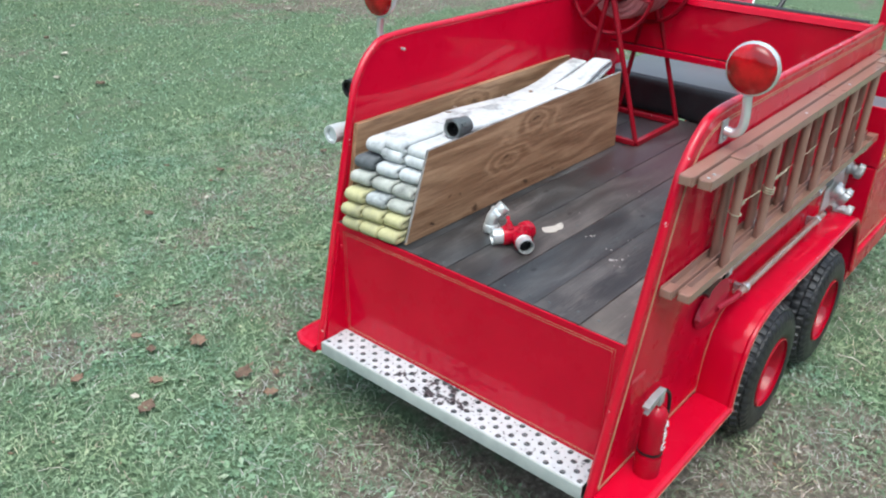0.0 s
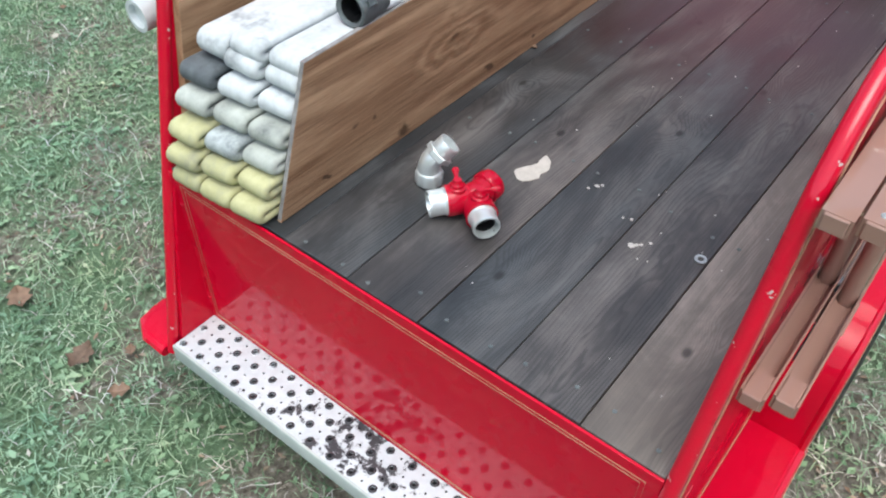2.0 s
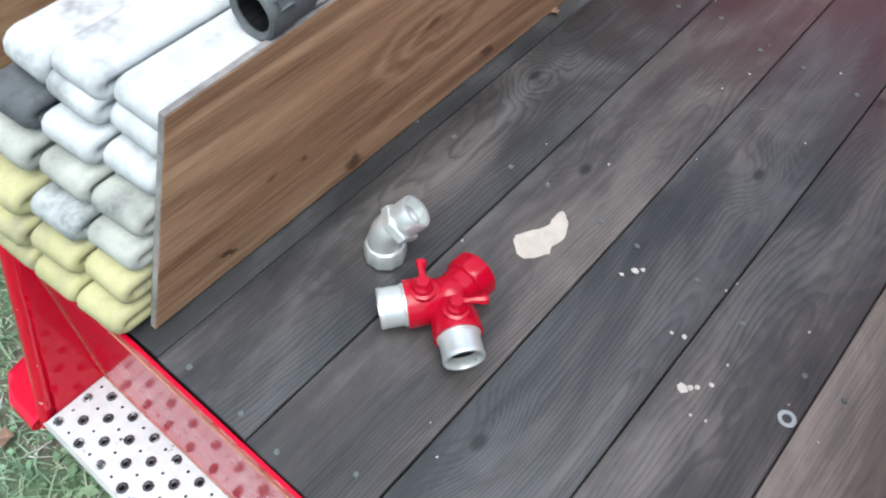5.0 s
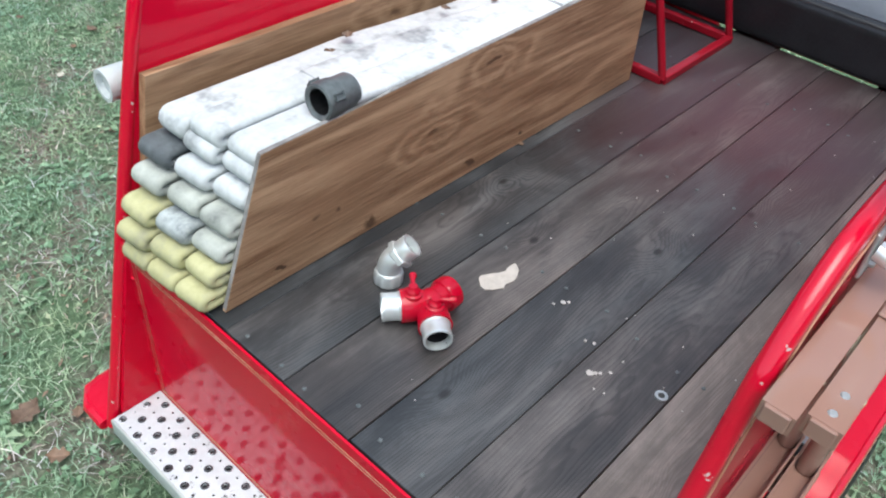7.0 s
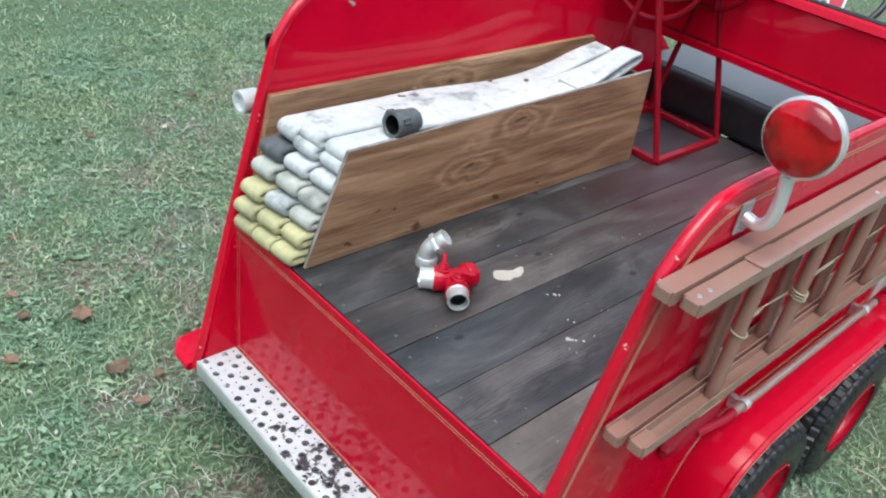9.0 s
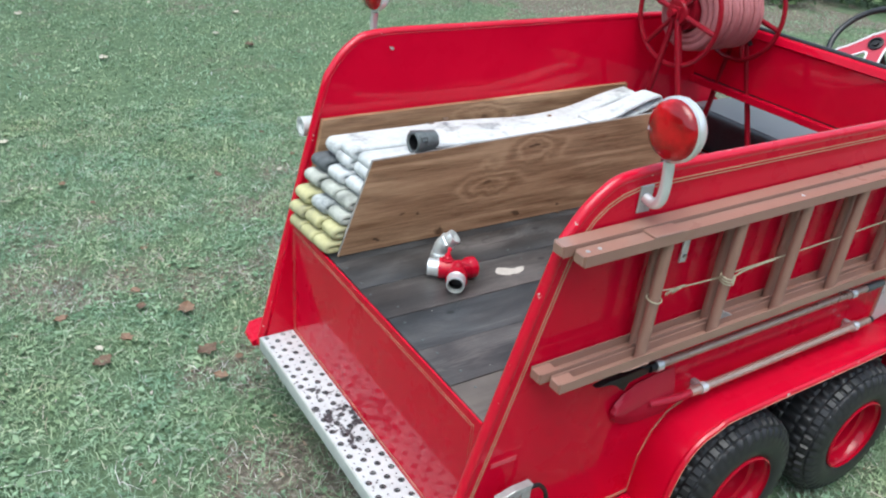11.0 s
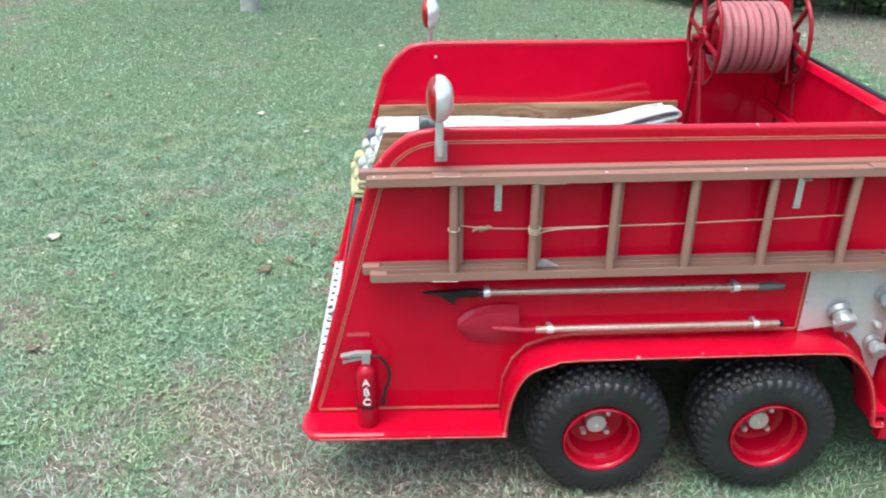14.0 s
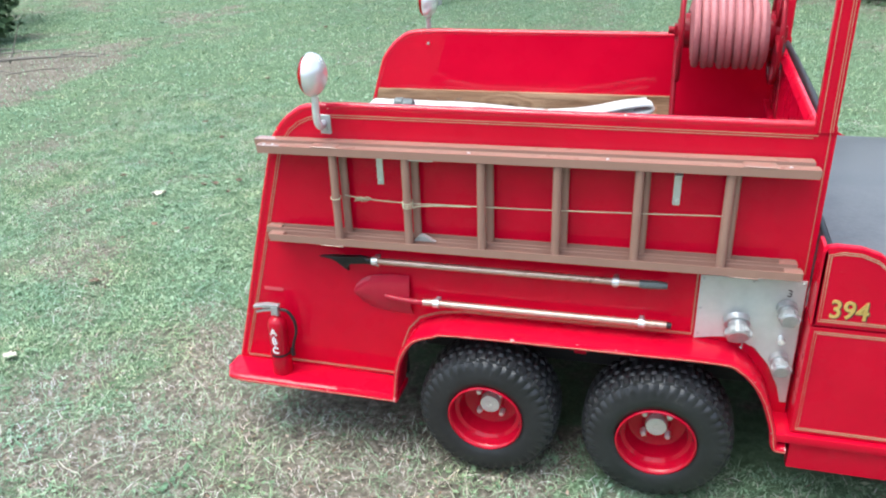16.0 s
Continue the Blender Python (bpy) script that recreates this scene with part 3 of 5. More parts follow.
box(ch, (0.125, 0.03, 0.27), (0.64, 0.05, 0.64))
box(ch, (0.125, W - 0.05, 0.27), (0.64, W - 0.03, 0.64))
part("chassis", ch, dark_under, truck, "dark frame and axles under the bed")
part("spring_bracket", box(box(B(), (1.205, 0.02, 0.47), (1.285, 0.06, 0.56), 0.006), (1.225, 0.012, 0.45), (1.265, 0.03, 0.49), 0.004), red_paint, truck)

# ---- wheels ----


def wheel(x, left):
    y_face = -0.132
    s = 1 if not left else -1
    m = Matrix.Translation((x, side_y(y_face, left), 0.243)) @ pose(0, 0, 0, -90 * s, 0, 0)   # local z runs inward
    prof = [(0.124, 0.012), (0.131, 0.003), (0.150, -0.002), (0.172, -0.002), (0.190, 0.003), (0.208, 0.013), (0.222, 0.027), (0.229, 0.045), (0.232, 0.070), (0.233, 0.105), (0.232, 0.140),
            (0.229, 0.165), (0.222, 0.183), (0.208, 0.197), (0.19, 0.207), (0.15, 0.212), (0.128, 0.200), (0.124, 0.190)]
    # one skin: bands of staggered lugs round the tread and shoulders, plain sidewalls
    half = [(0.190, 0.003, 0, 0), (0.196, 0.006, 1, 0.5), (0.213, 0.016, 1, 0.5), (0.2165, 0.020, 0, 0), (0.2200, 0.023, 2, 0.0), (0.2285, 0.043, 2, 0.0), (0.2295, 0.048, 0, 0),
            (0.2305, 0.053, 2, 0.5), (0.2325, 0.074, 2, 0.5), (0.2328, 0.080, 0, 0), (0.2328, 0.086, 2, 0.0)]
    skin = prof[:4] + half + [(r_, 0.210 - z_, b_, o_) for r_, z_, b_, o_ in half[::-1]] + prof[-4:]
    t, nlug, per = B(), 42, 6
    rings = []
    for i, row in enumerate(skin):
        r_, z_, band, off_ = (*row, 0, 0)[:4]
        nz = 0.0 if 0.045 < z_ < 0.165 else (-0.75 if z_ < 0.1 else 0.75) * (1 if band == 1 else 0.4)
        edge = []
        for j in range(nlug * per):
            ph = (j / per + off_ + 0.09 * math.sin(i * 1.7)) % 1.0
            up = (0.0 if ph > 0.62 else 1.0) * (0.0066 if band == 2 else 0.0050 if band == 1 else 0.0)
            nr = math.sqrt(1 - nz * nz)
            a_ = 2 * math.pi * j / (nlug * per)
            q = Vector(((r_ + up * nr) * math.cos(a_), (r_ + up * nr) * math.sin(a_), z_ + up * nz))
            edge.append(t.verts.new(m @ q))
        rings.append(edge)
    for q, w in zip(rings, rings[1:]):
        for j in range(nlug * per):
            t.faces.new((q[j], q[(j + 1) % (nlug * per)], w[(j + 1) % (nlug * per)], w[j]))
    part_w = part("wheel", t, rubber, truck, "knobbly black tyre on a red steel rim", True)
    part("rim", lathe(B(), [(0.121, -0.002), (0.126, 0.001), (0.126, 0.008), (0.120, 0.012), (0.117, 0.020), (0.112, 0.045), (0.100, 0.052), (0.097, 0.085), (0.092, 0.108), (0.080, 0.114), (0.045, 0.114), (0.040, 0.110), (0, 0.110)], m, 40), red_bright, part_w, "deep dished red rim", True)
    part("hub_cap", lathe(B(), [(0.035, 0.112), (0.035, 0.090), (0.033, 0.085), (0.012, 0.084), (0.010, 0.086), (0.004, 0.086), (0, 0.0865)], m, 24), chrome, part_w, "chrome hub cap", True)
    for i in range(4):
        part("lug_nut", lathe(B(), [(0.0, 0.086), (0.008, 0.087), (0.0105, 0.092), (0.0105, 0.116)], m @ pose(0, 0, 0, 0, 0, 45 + 90 * i) @ pose(0.055, 0, 0), 6), chrome, part_w)


for x in (0.954, 1.506):
    for left in (False, True):
        wheel(x, left)

# ---- pump panel ----
plate = B()
prism(plate, [(1.590, 0.570), (1.590, 0.790), (1.884, 0.800), (1.884, 0.372), (1.866, 0.372), (1.850, 0.430), (1.815, 0.505), (1.768, 0.560), (1.70, 0.590), (1.64, 0.582)], "y", -0.0012, -0.005, 0.001)
plate_ob = part("pump_panel", plate, silver_paint, truck, "silver painted pump panel")
for x, z in ((1.600, 0.780), (1.876, 0.790), (1.600, 0.590), (1.6, 0.68), (1.74, 0.785)):
    part("rivet", lathe(B(), [(0, 0.003), (0.003, 0.002), (0.0045, 0)], aim((x, -0.005, z), (0, -1, 0)), 8), alloy, plate_ob, "", True)


def hose_cap(x, z, r, out, drop):
    c = part("outlet_cap", lathe(B(), [(0, out), (r * 0.85, out), (r, out - 0.004), (r, out - 0.026), (r * 0.92, out - 0.029), (r * 0.80, out - 0.030), (r * 0.80, out * 0.3), (r * 1.1, out * 0.28), (r * 1.1, 0.004), (r * 1.15, 0)], aim((x, -0.004, z), (0.08, -1, -drop)), 24), alloy, plate_ob, "cast metal cap on a hose outlet", True)
    for i in range(6):
        part("lug", box(B(), (r * 0.95, -0.004, out - 0.024), (r * 1.12, 0.004, out - 0.006), 0.002, 1, aim((x, -0.004, z), (0.08, -1, -drop), 60 * i)), alloy, c)


hose_cap(1.707, 0.652, 0.034, 0.066, 0.52)
hose_cap(1.840, 0.708, 0.026, 0.062, 0.22)
hose_cap(1.842, 0.530, 0.025, 0.060, 0.22)
part("valve_stem", lathe(B(), [(0, 0.034), (0.010, 0.032), (0.013, 0.024), (0.012, 0.014), (0.008, 0.012), (0.008, 0)], aim((1.838, -0.005, 0.604), (0, -1, 0)), 14), chrome, plate_ob, "", True)
part("cap_chain", tube(B(), smooth_path([(1.722, -0.062, 0.590), (1.726, -0.050, 0.580), (1.73, -0.02, 0.592)], 4), 0.0018, 6), alloy, plate_ob)
lettering("outlet_number", "3", 0.034, pose(1.842, -0.006, 0.755, 90, 0, 0), black_mark, plate_ob)

# ---- cab ----
bulk = B()
prism(bulk, [(1.836, 1.027), (1.836, 1.222), (1.827, 1.228), (1.836, 1.248), (1.842, 1.254), (1.852, 1.254), (1.852, 1.240), (1.846, 1.222), (1.846, 1.027)], "y", 0.023, W - 0.023)
box(bulk, (1.816, 0.023, 0.994), (1.847, W - 0.023, 1.021), 0.003)
# solid dark strip added for the shade in the open joint
part("bulkhead_seam", box(B(), (1.838, 0.024, 1.019), (1.845, W - 0.024, 1.029)), dark_under, truck, "dark strip in place of the shaded open seam along the cross panel")
part("bulkhead", bulk, red_paint, truck, "red cross panel with folded edges behind the seat")
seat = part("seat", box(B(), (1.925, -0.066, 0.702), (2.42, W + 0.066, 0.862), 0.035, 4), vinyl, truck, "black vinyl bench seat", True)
# thin inset sheet, greyer than the black seat under it
part("seat_top", box(B(), (1.955, -0.060, 0.850), (2.39, W + 0.060, 0.8655), 0.006, 2), vinyl_grey, seat, "lighter grey top of the cushion", True)
back = B()
sweep(back, smooth_path([(1.864, 0.06, 1.178), (1.866, 0.16, 1.178), (1.868, W / 2, 1.178), (1.866, W - 0.16, 1.178), (1.864, W - 0.06, 1.178)], 6), rounded(0.020, 0.17, 0.009, 3))
part("backrest", back, vinyl, truck, "thin black vinyl backrest pad", True)
for left in (False, True):
    yo, yi = side_y(-0.100, left), side_y(0.026, left)
    lo, hi = min(yo, yi), max(yo, yi)
    cowl = part("cab_side", prism(box(B(), (1.893, min(yo, side_y(-0.001, left)), 0.714), (1.905, max(yo, side_y(-0.001, left)), 0.946), 0.002, 1), [(1.893, 0.712), (1.890, 0.940), (1.900, 0.956), (1.925, 0.962), (1.985, 0.960), (2.035, 0.944), (2.085, 0.905), (2.13, 0.86), (2.19, 0.83), (2.38 if left else 2.60, 0.83), (2.38 if left else 2.60, 0.712)], "y", yo, side_y(-0.076, left), 0.004), red_paint, truck, "red cab side with gold lining")
    ys = yo + (-0.0012 if not left else 0.0012)
    for off in (0.016, 0.022):
        part("pinstripe", sweep(B(), [(2.58, ys, 0.712 + off), (1.893 + off, ys, 0.712 + off), (1.890 + off, ys, 0.945 - off * 0.6), (1.94, ys, 0.962 - off), (1.985, ys, 0.960 - off), (2.03, ys, 0.944 - off), (2.075, ys, 0.905 - off)], [(0.0008, -0.0014), (0.0008, 0.0014), (-0.0008, 0.0014), (-0.0008, -0.0014)]), gold, cowl)
    door = part("cab_lower_panel", box(B(), (1.893, lo + (0.004 if not left else 0), 0.331), (2.60, hi - (0.004 if left else 0), 0.705), 0.004), red_paint, truck)
    for off in (0.014, 0.020):
        part("pinstripe", sweep(B(), [(2.58, ys + (0.004 if not left else -0.004), 0.705 - off), (1.893 + off, ys + (0.004 if not left else -0.004), 0.705 - off), (1.893 + off, ys + (0.004 if not left else -0.004), 0.331 + off), (2.58, ys + (0.004 if not left else -0.004), 0.331 + off)], [(0.0008, -0.0014), (0.0008, 0.0014), (-0.0008, 0.0014), (-0.0008, -0.0014)]), gold, door)
    part("sill", box(B(), (1.85, lo - (0.012 if not left else 0), 0.297), (2.60, hi + (0.012 if left else 0), 0.329), 0.008), red_paint, truck, "", True)
    part("skirt", box(B(), (1.900, lo + (0.006 if not left else 0.08), 0.195), (2.60, hi - (0.006 if left else 0.08), 0.296), 0.003), red_paint, truck)
    if not left:
        lettering("number_shadow", "394", 0.080, pose(1.985, yo - 0.0010, 0.7665, 90, 0, 0) @ Matrix.Diagonal((0.86, 1, 1, 1)), black_mark, cowl, 0.0006, 0.0026)
        lettering("fleet_number", "394", 0.080, pose(1.983, yo - 0.0012, 0.768, 90, 0, 0) @ Matrix.Diagonal((0.86, 1, 1, 1)), gold_leaf, cowl, 0.001, 0.0012)
part("cab_floor", box(B(), (1.90, 0.03, 0.30), (2.70, W - 0.03, 0.33)), dark_under, truck)
dash = B()
prism(dash, [(2.72, 0.60), (2.72, 0.90), (2.76, 0.94), (2.84, 0.94), (2.88, 0.9), (2.88, 0.33), (2.80, 0.33)], "y", 0.0, W, 0.006)
part("dashboard", dash, red_paint, truck, "red dashboard")
wm = aim((2.48, 0.77, 1.19), (-0.727, 0, 0.687), 0)


def on_wheel(r, deg, up=0.0):
    """A point of the steering wheel: angles run from the truck's left down towards the driver."""
    a = radians(deg)
    down = Vector((-0.687, 0, -0.727))
    return Vector((2.48, 0.77, 1.19)) + Vector((0, 1, 0)) * (r * math.cos(a)) + down * (r * math.sin(a)) + Vector((-0.727, 0, 0.687)) * up


sw = part("steering_wheel", tube(B(), [on_wheel(0.180, 10 * i) for i in range(36)], 0.0125, 10, True), vinyl, truck, "black steering wheel with a pink-red spoke plate", True)
arms = (40, 112, 238)
edge = []
for k, a_ in enumerate(arms):
    nxt = arms[(k + 1) % 3] + (360 if k == 2 else 0)
    edge += [(0.150, a_ - 9), (0.150, a_ + 9), (0.105, a_ + 15)]
    edge += [(0.052, a_ + (nxt - a_) * f) for f in (0.38, 0.5, 0.62)] + [(0.105, nxt - 16)]
star = smooth_path([(r_ * math.cos(radians(d_)), r_ * math.sin(radians(d_)), 0) for r_, d_ in edge], 3, True)
pl_ = B()
lo_ = [pl_.verts.new(on_wheel(math.hypot(p.x, p.y), math.degrees(math.atan2(p.y, p.x)), -0.004)) for p in star]
hi_ = [pl_.verts.new(on_wheel(math.hypot(p.x, p.y), math.degrees(math.atan2(p.y, p.x)), 0.004)) for p in star]
pl_.faces.new(lo_)
pl_.faces.new(hi_[::-1])
for i in range(len(star)):
    j = (i + 1) % len(star)
    pl_.faces.new((lo_[i], lo_[j], hi_[j], hi_[i]))
plate_s = part("spoke_plate", pl_, pink_paint, sw, "pink-red three-armed spoke plate")
part("plate_trim", tube(B(), [on_wheel(math.hypot(p.x, p.y), math.degrees(math.atan2(p.y, p.x)), 0.004) for p in star], 0.0045, 6, True), white_mark, plate_s, "white edge trim", True)
part("hub_nut", lathe(B(), [(0.030, 0.003), (0.030, 0.010), (0.022, 0.012), (0.020, 0.006), (0.012, 0.006), (0.012, 0.014), (0, 0.015)], wm, 18), black_iron, plate_s, "dark hub nut in a recess", True)
part("column", rod(B(), wm @ Vector((0, 0, -0.004)), wm @ Vector((0, 0, -0.42)), 0.018, 12), black_iron, sw, "", True)

# ---- lamps on the side panels ----


def warning_lamp(y_panel, y_lamp, out):
    c = Vector((0.425, y_lamp, 1.362))
    m = aim(c, (-1, 0, 0.0)) @ Matrix.Scale(0.92, 4)
    lamp = part("warning_lamp", lathe(B(), [(0.0655, 0.012), (0.070, 0.010), (0.071, 0.002), (0.069, -0.008), (0.062, -0.020), (0.048, -0.032), (0.030, -0.040), (0.0, -0.043)], m, 32), chrome, truck, "round red warning lamp with chrome bowl on a silver bracket", True)
    part("lens", lathe(B(), [(0.0, 0.040), (0.025, 0.038), (0.045, 0.033), (0.058, 0.027), (0.064, 0.019), (0.0655, 0.012), (0.0655, 0.0)], m, 36), lens_mat, lamp, "ribbed red glass lens", True)
    lo, hi = min(y_panel, y_panel + out * 0.005), max(y_panel, y_panel + out * 0.005)
    part("bracket_plate", box(B(), (0.413, lo, 1.165), (0.449, hi, 1.226), 0.0015, 1), alloy, lamp, "silver bracket")
    pts = smooth_path([(0.427, y_panel + out * 0.006, 1.200), (0.427, y_panel + out * 0.030, 1.197), (0.426, y_panel + out * 0.046, 1.212), (0.425, y_lamp + out * 0.004, 1.245), (0.425, y_lamp, 1.296)], 6)
    part("bracket_arm", tube(B(), pts, 0.0118, 12), chrome, lamp, "bent silver pipe", True)
    part("bolt", lathe(B(), [(0, 0.006), (0.006, 0.006), (0.007, 0)], aim((0.434, y_panel + out * 0.005, 1.180), (0, out, 0)), 6), alloy, lamp)


warning_lamp(-0.0015, -0.048, -1)
warning_lamp(W + 0.0015, W + 0.048, 1)
part("bolt_end", lathe(B(), [(0, 0.010), (0.005, 0.010), (0.006, 0.007), (0.0035, 0.006), (0.0035, 0)], aim((0.445, W - 0.022, 1.205), (0, -1, 0)), 10), alloy, truck, "bright bolt end", True)
# suction pipes hung on the far side
for z, y, r, x0, m_, lab in ((0.955, W + 0.060, 0.030, 0.195, pale_pipe, "silver pipe"), (1.088, W + 0.058, 0.030, 0.285, rubber, "black suction hose")):
    pipe = thing("suction_hose", (0.9, y, z), lab + " strapped along the far side panel", "hose")
    part("pipe", tube(B(), [(x0, y, z), (x0 + 0.06, y, z), (1.62, y, z)], r * 0.86, 16), m_, pipe, "", True)
    part("coupling", lathe(B(), [(r * 0.75, 0.0), (r, 0.0), (r, 0.05), (r * 0.9, 0.055), (r * 0.9, 0.09), (r * 0.75, 0.09), (r * 0.72, 0.03)], aim((x0 - 0.012, y, z), (1, 0, 0)), 20, True), m_, pipe, "", True)
    for x in (0.5, 1.4):
        part("strap", box(B(), (x - 0.012, W + 0.001, z - r - 0.004), (x + 0.012, y + r + 0.003, z + r + 0.004), 0.004), alloy, pipe)
    lean_out(pipe)

lean_out(truck)

# ---- ladder ----
ladder = thing("ladder", (1.04, -0.03, 0.80), "brown painted wooden extension ladder hung along the red side panel", "ladder")


def rail_shape(d, h, up, w=0.0032):
    """A channel section, open towards the rungs: upward (up = 1) in a lower rail, downward (up = -1) in an upper one."""
    return [(a, b * up) for a, b in ((d / 2, -h / 2), (d / 2, h / 2), (d / 2 - w, h / 2), (d / 2 - w, -h / 2 + 0.004), (-d / 2 + w, -h / 2 + 0.004), (-d / 2 + w, h / 2), (-d / 2, h / 2), (-d / 2, -h / 2))]


rung_x = [0.467, 0.702, 0.936, 1.162, 1.392, 1.634]


def ladder_z(x, z):
    """The ladder hangs a little lower at its rear end."""
    return z + (x - 0.25) * 0.015


for sec, (yc, xa, xb, dz) in {"inner": (-0.0225, 0.199, 1.840, 0.0045), "outer": (-0.0600, 0.223, 1.852, -0.0035)}.items():
    for z in (1.131, 0.826):
        part("rail", sweep(B(), [(x, yc, ladder_z(x, z + dz)) for x in (xa, 1.0, xb)], rail_shape(0.034, 0.025, 1 if z < 1 else -1)), ladder_paint, ladder)
        for x, ln_ in ((xa - 0.004, 0.050), (xb - 0.046, 0.050)):
            part("rail_plug", box(B(), (x, yc - 0.0135, ladder_z(x, z) + dz - 0.0110), (x + ln_, yc + 0.0135, ladder_z(x, z) + dz + 0.0118), 0.0015, 1), ladder_paint, ladder, "block closing the rail's end")
    for x in rung_x:
        xo = x + (0.018 if sec == "inner" else 0)
        part("rung", rod(B(), (xo, yc, ladder_z(xo, 0.819 + dz)), (xo, yc, ladder_z(xo, 1.138 + dz)), 0.0132, 14), ladder_paint, ladder, "", True)
# guide irons that hold the two sections together
for x in (0.403, 1.66):
    part("guide_iron", box(B(), (x, -0.0785, ladder_z(x, 1.140)), (x + 0.085, -0.040, ladder_z(x, 1.145)), 0.002, 1), ladder_paint, ladder)
    part("guide_iron", box(B(), (x, -0.0785, ladder_z(x, 0.806)), (x + 0.08, -0.030, ladder_z(x, 0.8105)), 0.002, 1), ladder_paint, ladder)
part("rung_lock", prism(B(), [(0.715, 0.842), (0.785, 0.843), (0.770, 0.850), (0.742, 0.864), (0.732, 0.862)], "y", -0.050, -0.034, 0.002), alloy, ladder, "bright metal rung lock")
part("rung_lock", prism(B(), [(0.70, 1.122), (0.79, 1.122), (0.79, 1.116), (0.70, 1.114)], "y", -0.066, -0.040, 0.001), chrome, ladder, "bright metal strip")
for x in (0.24, 0.27, 0.9, 1.3, 1.78):
    part("screw", lathe(B(), [(0, 0.002), (0.004, 0.0015), (0.005, 0)], pose(x, -0.060, ladder_z(x, 1.1400)), 10), alloy, ladder, "", True)
# cord
cordpts = [(0.490, -0.0412, 0.978), (0.56, -0.0420, 0.970), (0.70, -0.0440, 0.967), (0.80, -0.0412, 0.969), (0.936, -0.0412, 0.972), (1.05, -0.0412, 0.975), (1.165, -0.0412, 0.979), (1.30, -0.0412, 0.985), (1.400, -0.0412, 0.989), (1.52, -0.0412, 0.995), (1.640, -0.0412, 1.000)]
part("cord", tube(B(), smooth_path(cordpts, 5), 0.0018, 6), cord, ladder, "thin tan cord tied along the rungs", True)
part("cord", tube(B(), smooth_path([(0.720, -0.066, 0.962), (0.74, -0.054, 0.964), (0.80, -0.044, 0.966), (0.90, -0.0430, 0.970)], 5), 0.0022, 6), cord, ladder, "", True)
for x, z in ((0.704, 0.965), (0.704, 0.972), (0.704, 0.979), (0.467, 0.976)):
    part("cord_turn", tube(B(), [(x + 0.0162 * math.cos(2 * math.pi * i / 16), -0.0605 + 0.0162 * math.sin(2 * math.pi * i / 16), z + 0.003 * math.sin(2 * math.pi * i / 16)) for i in range(16)], 0.0018, 6, True), cord, ladder, "", True)
knot = B()
for i, (x, z) in enumerate(((0.545, 0.972), (0.557, 0.968), (0.566, 0.974), (0.535, 0.968))):
    tube(knot, smooth_path([(x - 0.012, -0.044, z - 0.006), (x, -0.050, z + 0.006), (x + 0.012, -0.044, z), (x, -0.038, z - 0.006)], 5, True), 0.0018, 6, True)
part("knot", knot, cord, ladder, "", True)
# hooks that carry it
for x in (0.600, 1.497):
    hook = part("ladder_hook", box(B(), (x - 0.0105, -0.007, 1.008), (x + 0.0105, -0.001, 1.118), 0.0022, 2), chrome, truck, "flat metal ladder hook")
    part("hook_arm", box(B(), (x - 0.011, -0.045, 1.1105), (x + 0.011, -0.004, 1.1155), 0.001, 1), alloy, hook)
    part("bolt", lathe(B(), [(0, 0.005), (0.005, 0.005), (0.006, 0)], aim((x, -0.006, 1.026), (0, -1, 0)), 6), alloy, hook)

# ---- pike pole and shovel ----
pike = thing("pike_pole", (0.95, -0.035, 0.74), "pike pole with black iron hook clipped to the side panel", "tool")
part("pole", rod(B(), (0.545, -0.035, 0.748), (1.425, -0.035, 0.757), 0.0105, 12), pole_metal, pike, "bronze painted pole", True)
part("hook", prism(B(), [(0.375, 0.747), (0.42, 0.7525), (0.47, 0.7545), (0.52, 0.759), (0.545, 0.759), (0.545, 0.736), (0.50, 0.737), (0.478, 0.733), (0.470, 0.718), (0.476, 0.704), (0.462, 0.712), (0.449, 0.730), (0.44, 0.738), (0.42, 0.7425)], "y", -0.040, -0.022, 0.004), black_iron, pike, "black iron pike and hook", True)
part("collar", rod(B(), (0.543, -0.035, 0.748), (0.565, -0.035, 0.748), 0.0125, 12), black_iron, pike, "", True)
part("end_socket", tube(B(), [(1.415, -0.035, 0.757), (1.425, -0.035, 0.757), (1.47, -0.035, 0.758), (1.497, -0.035, 0.758)], 0.0125, 12, False, [1.0, 1.05, 1.0, 0.8]), gasket, pike, "grey end socket", True)
shovel = thing("shovel", (1.0, -0.03, 0.60), "round shovel with faded red blade clipped to the side panel", "tool")
bl = B()
outl = [(0.677, 0.690), (0.600, 0.688), (0.545, 0.678), (0.510, 0.660), (0.488, 0.636), (0.482, 0.618), (0.488, 0.598), (0.508, 0.574), (0.545, 0.556), (0.600, 0.548), (0.682, 0.546)]
nn = 7
# dished blade: lines across from upper to lower edge
ups, dns = outl[:6], outl[5:][::-1]
rows_v = []
for (xu, zu), (xd, zd) in zip(ups, dns):
    line = []
    for j in range(nn):
        t = j / (nn - 1)
        bulge = 0.016 * (1 - (2 * t - 1) ** 2)
        line.append(bl.verts.new((xu + (xd - xu) * t, -0.006 - bulge, zu + (zd - zu) * t)))
    rows_v.append(line)
for q, w in zip(rows_v, rows_v[1:]):
    for j in range(nn - 1):
        bl.faces.new((q[j], q[j + 1], w[j + 1], w[j]))
bmesh.ops.remove_doubles(bl, verts=bl.verts, dist=0.0004)
bmesh.ops.solidify(bl, geom=bl.faces, thickness=0.002)
part("blade", bl, red_matt, shovel, "faded red blade", True)
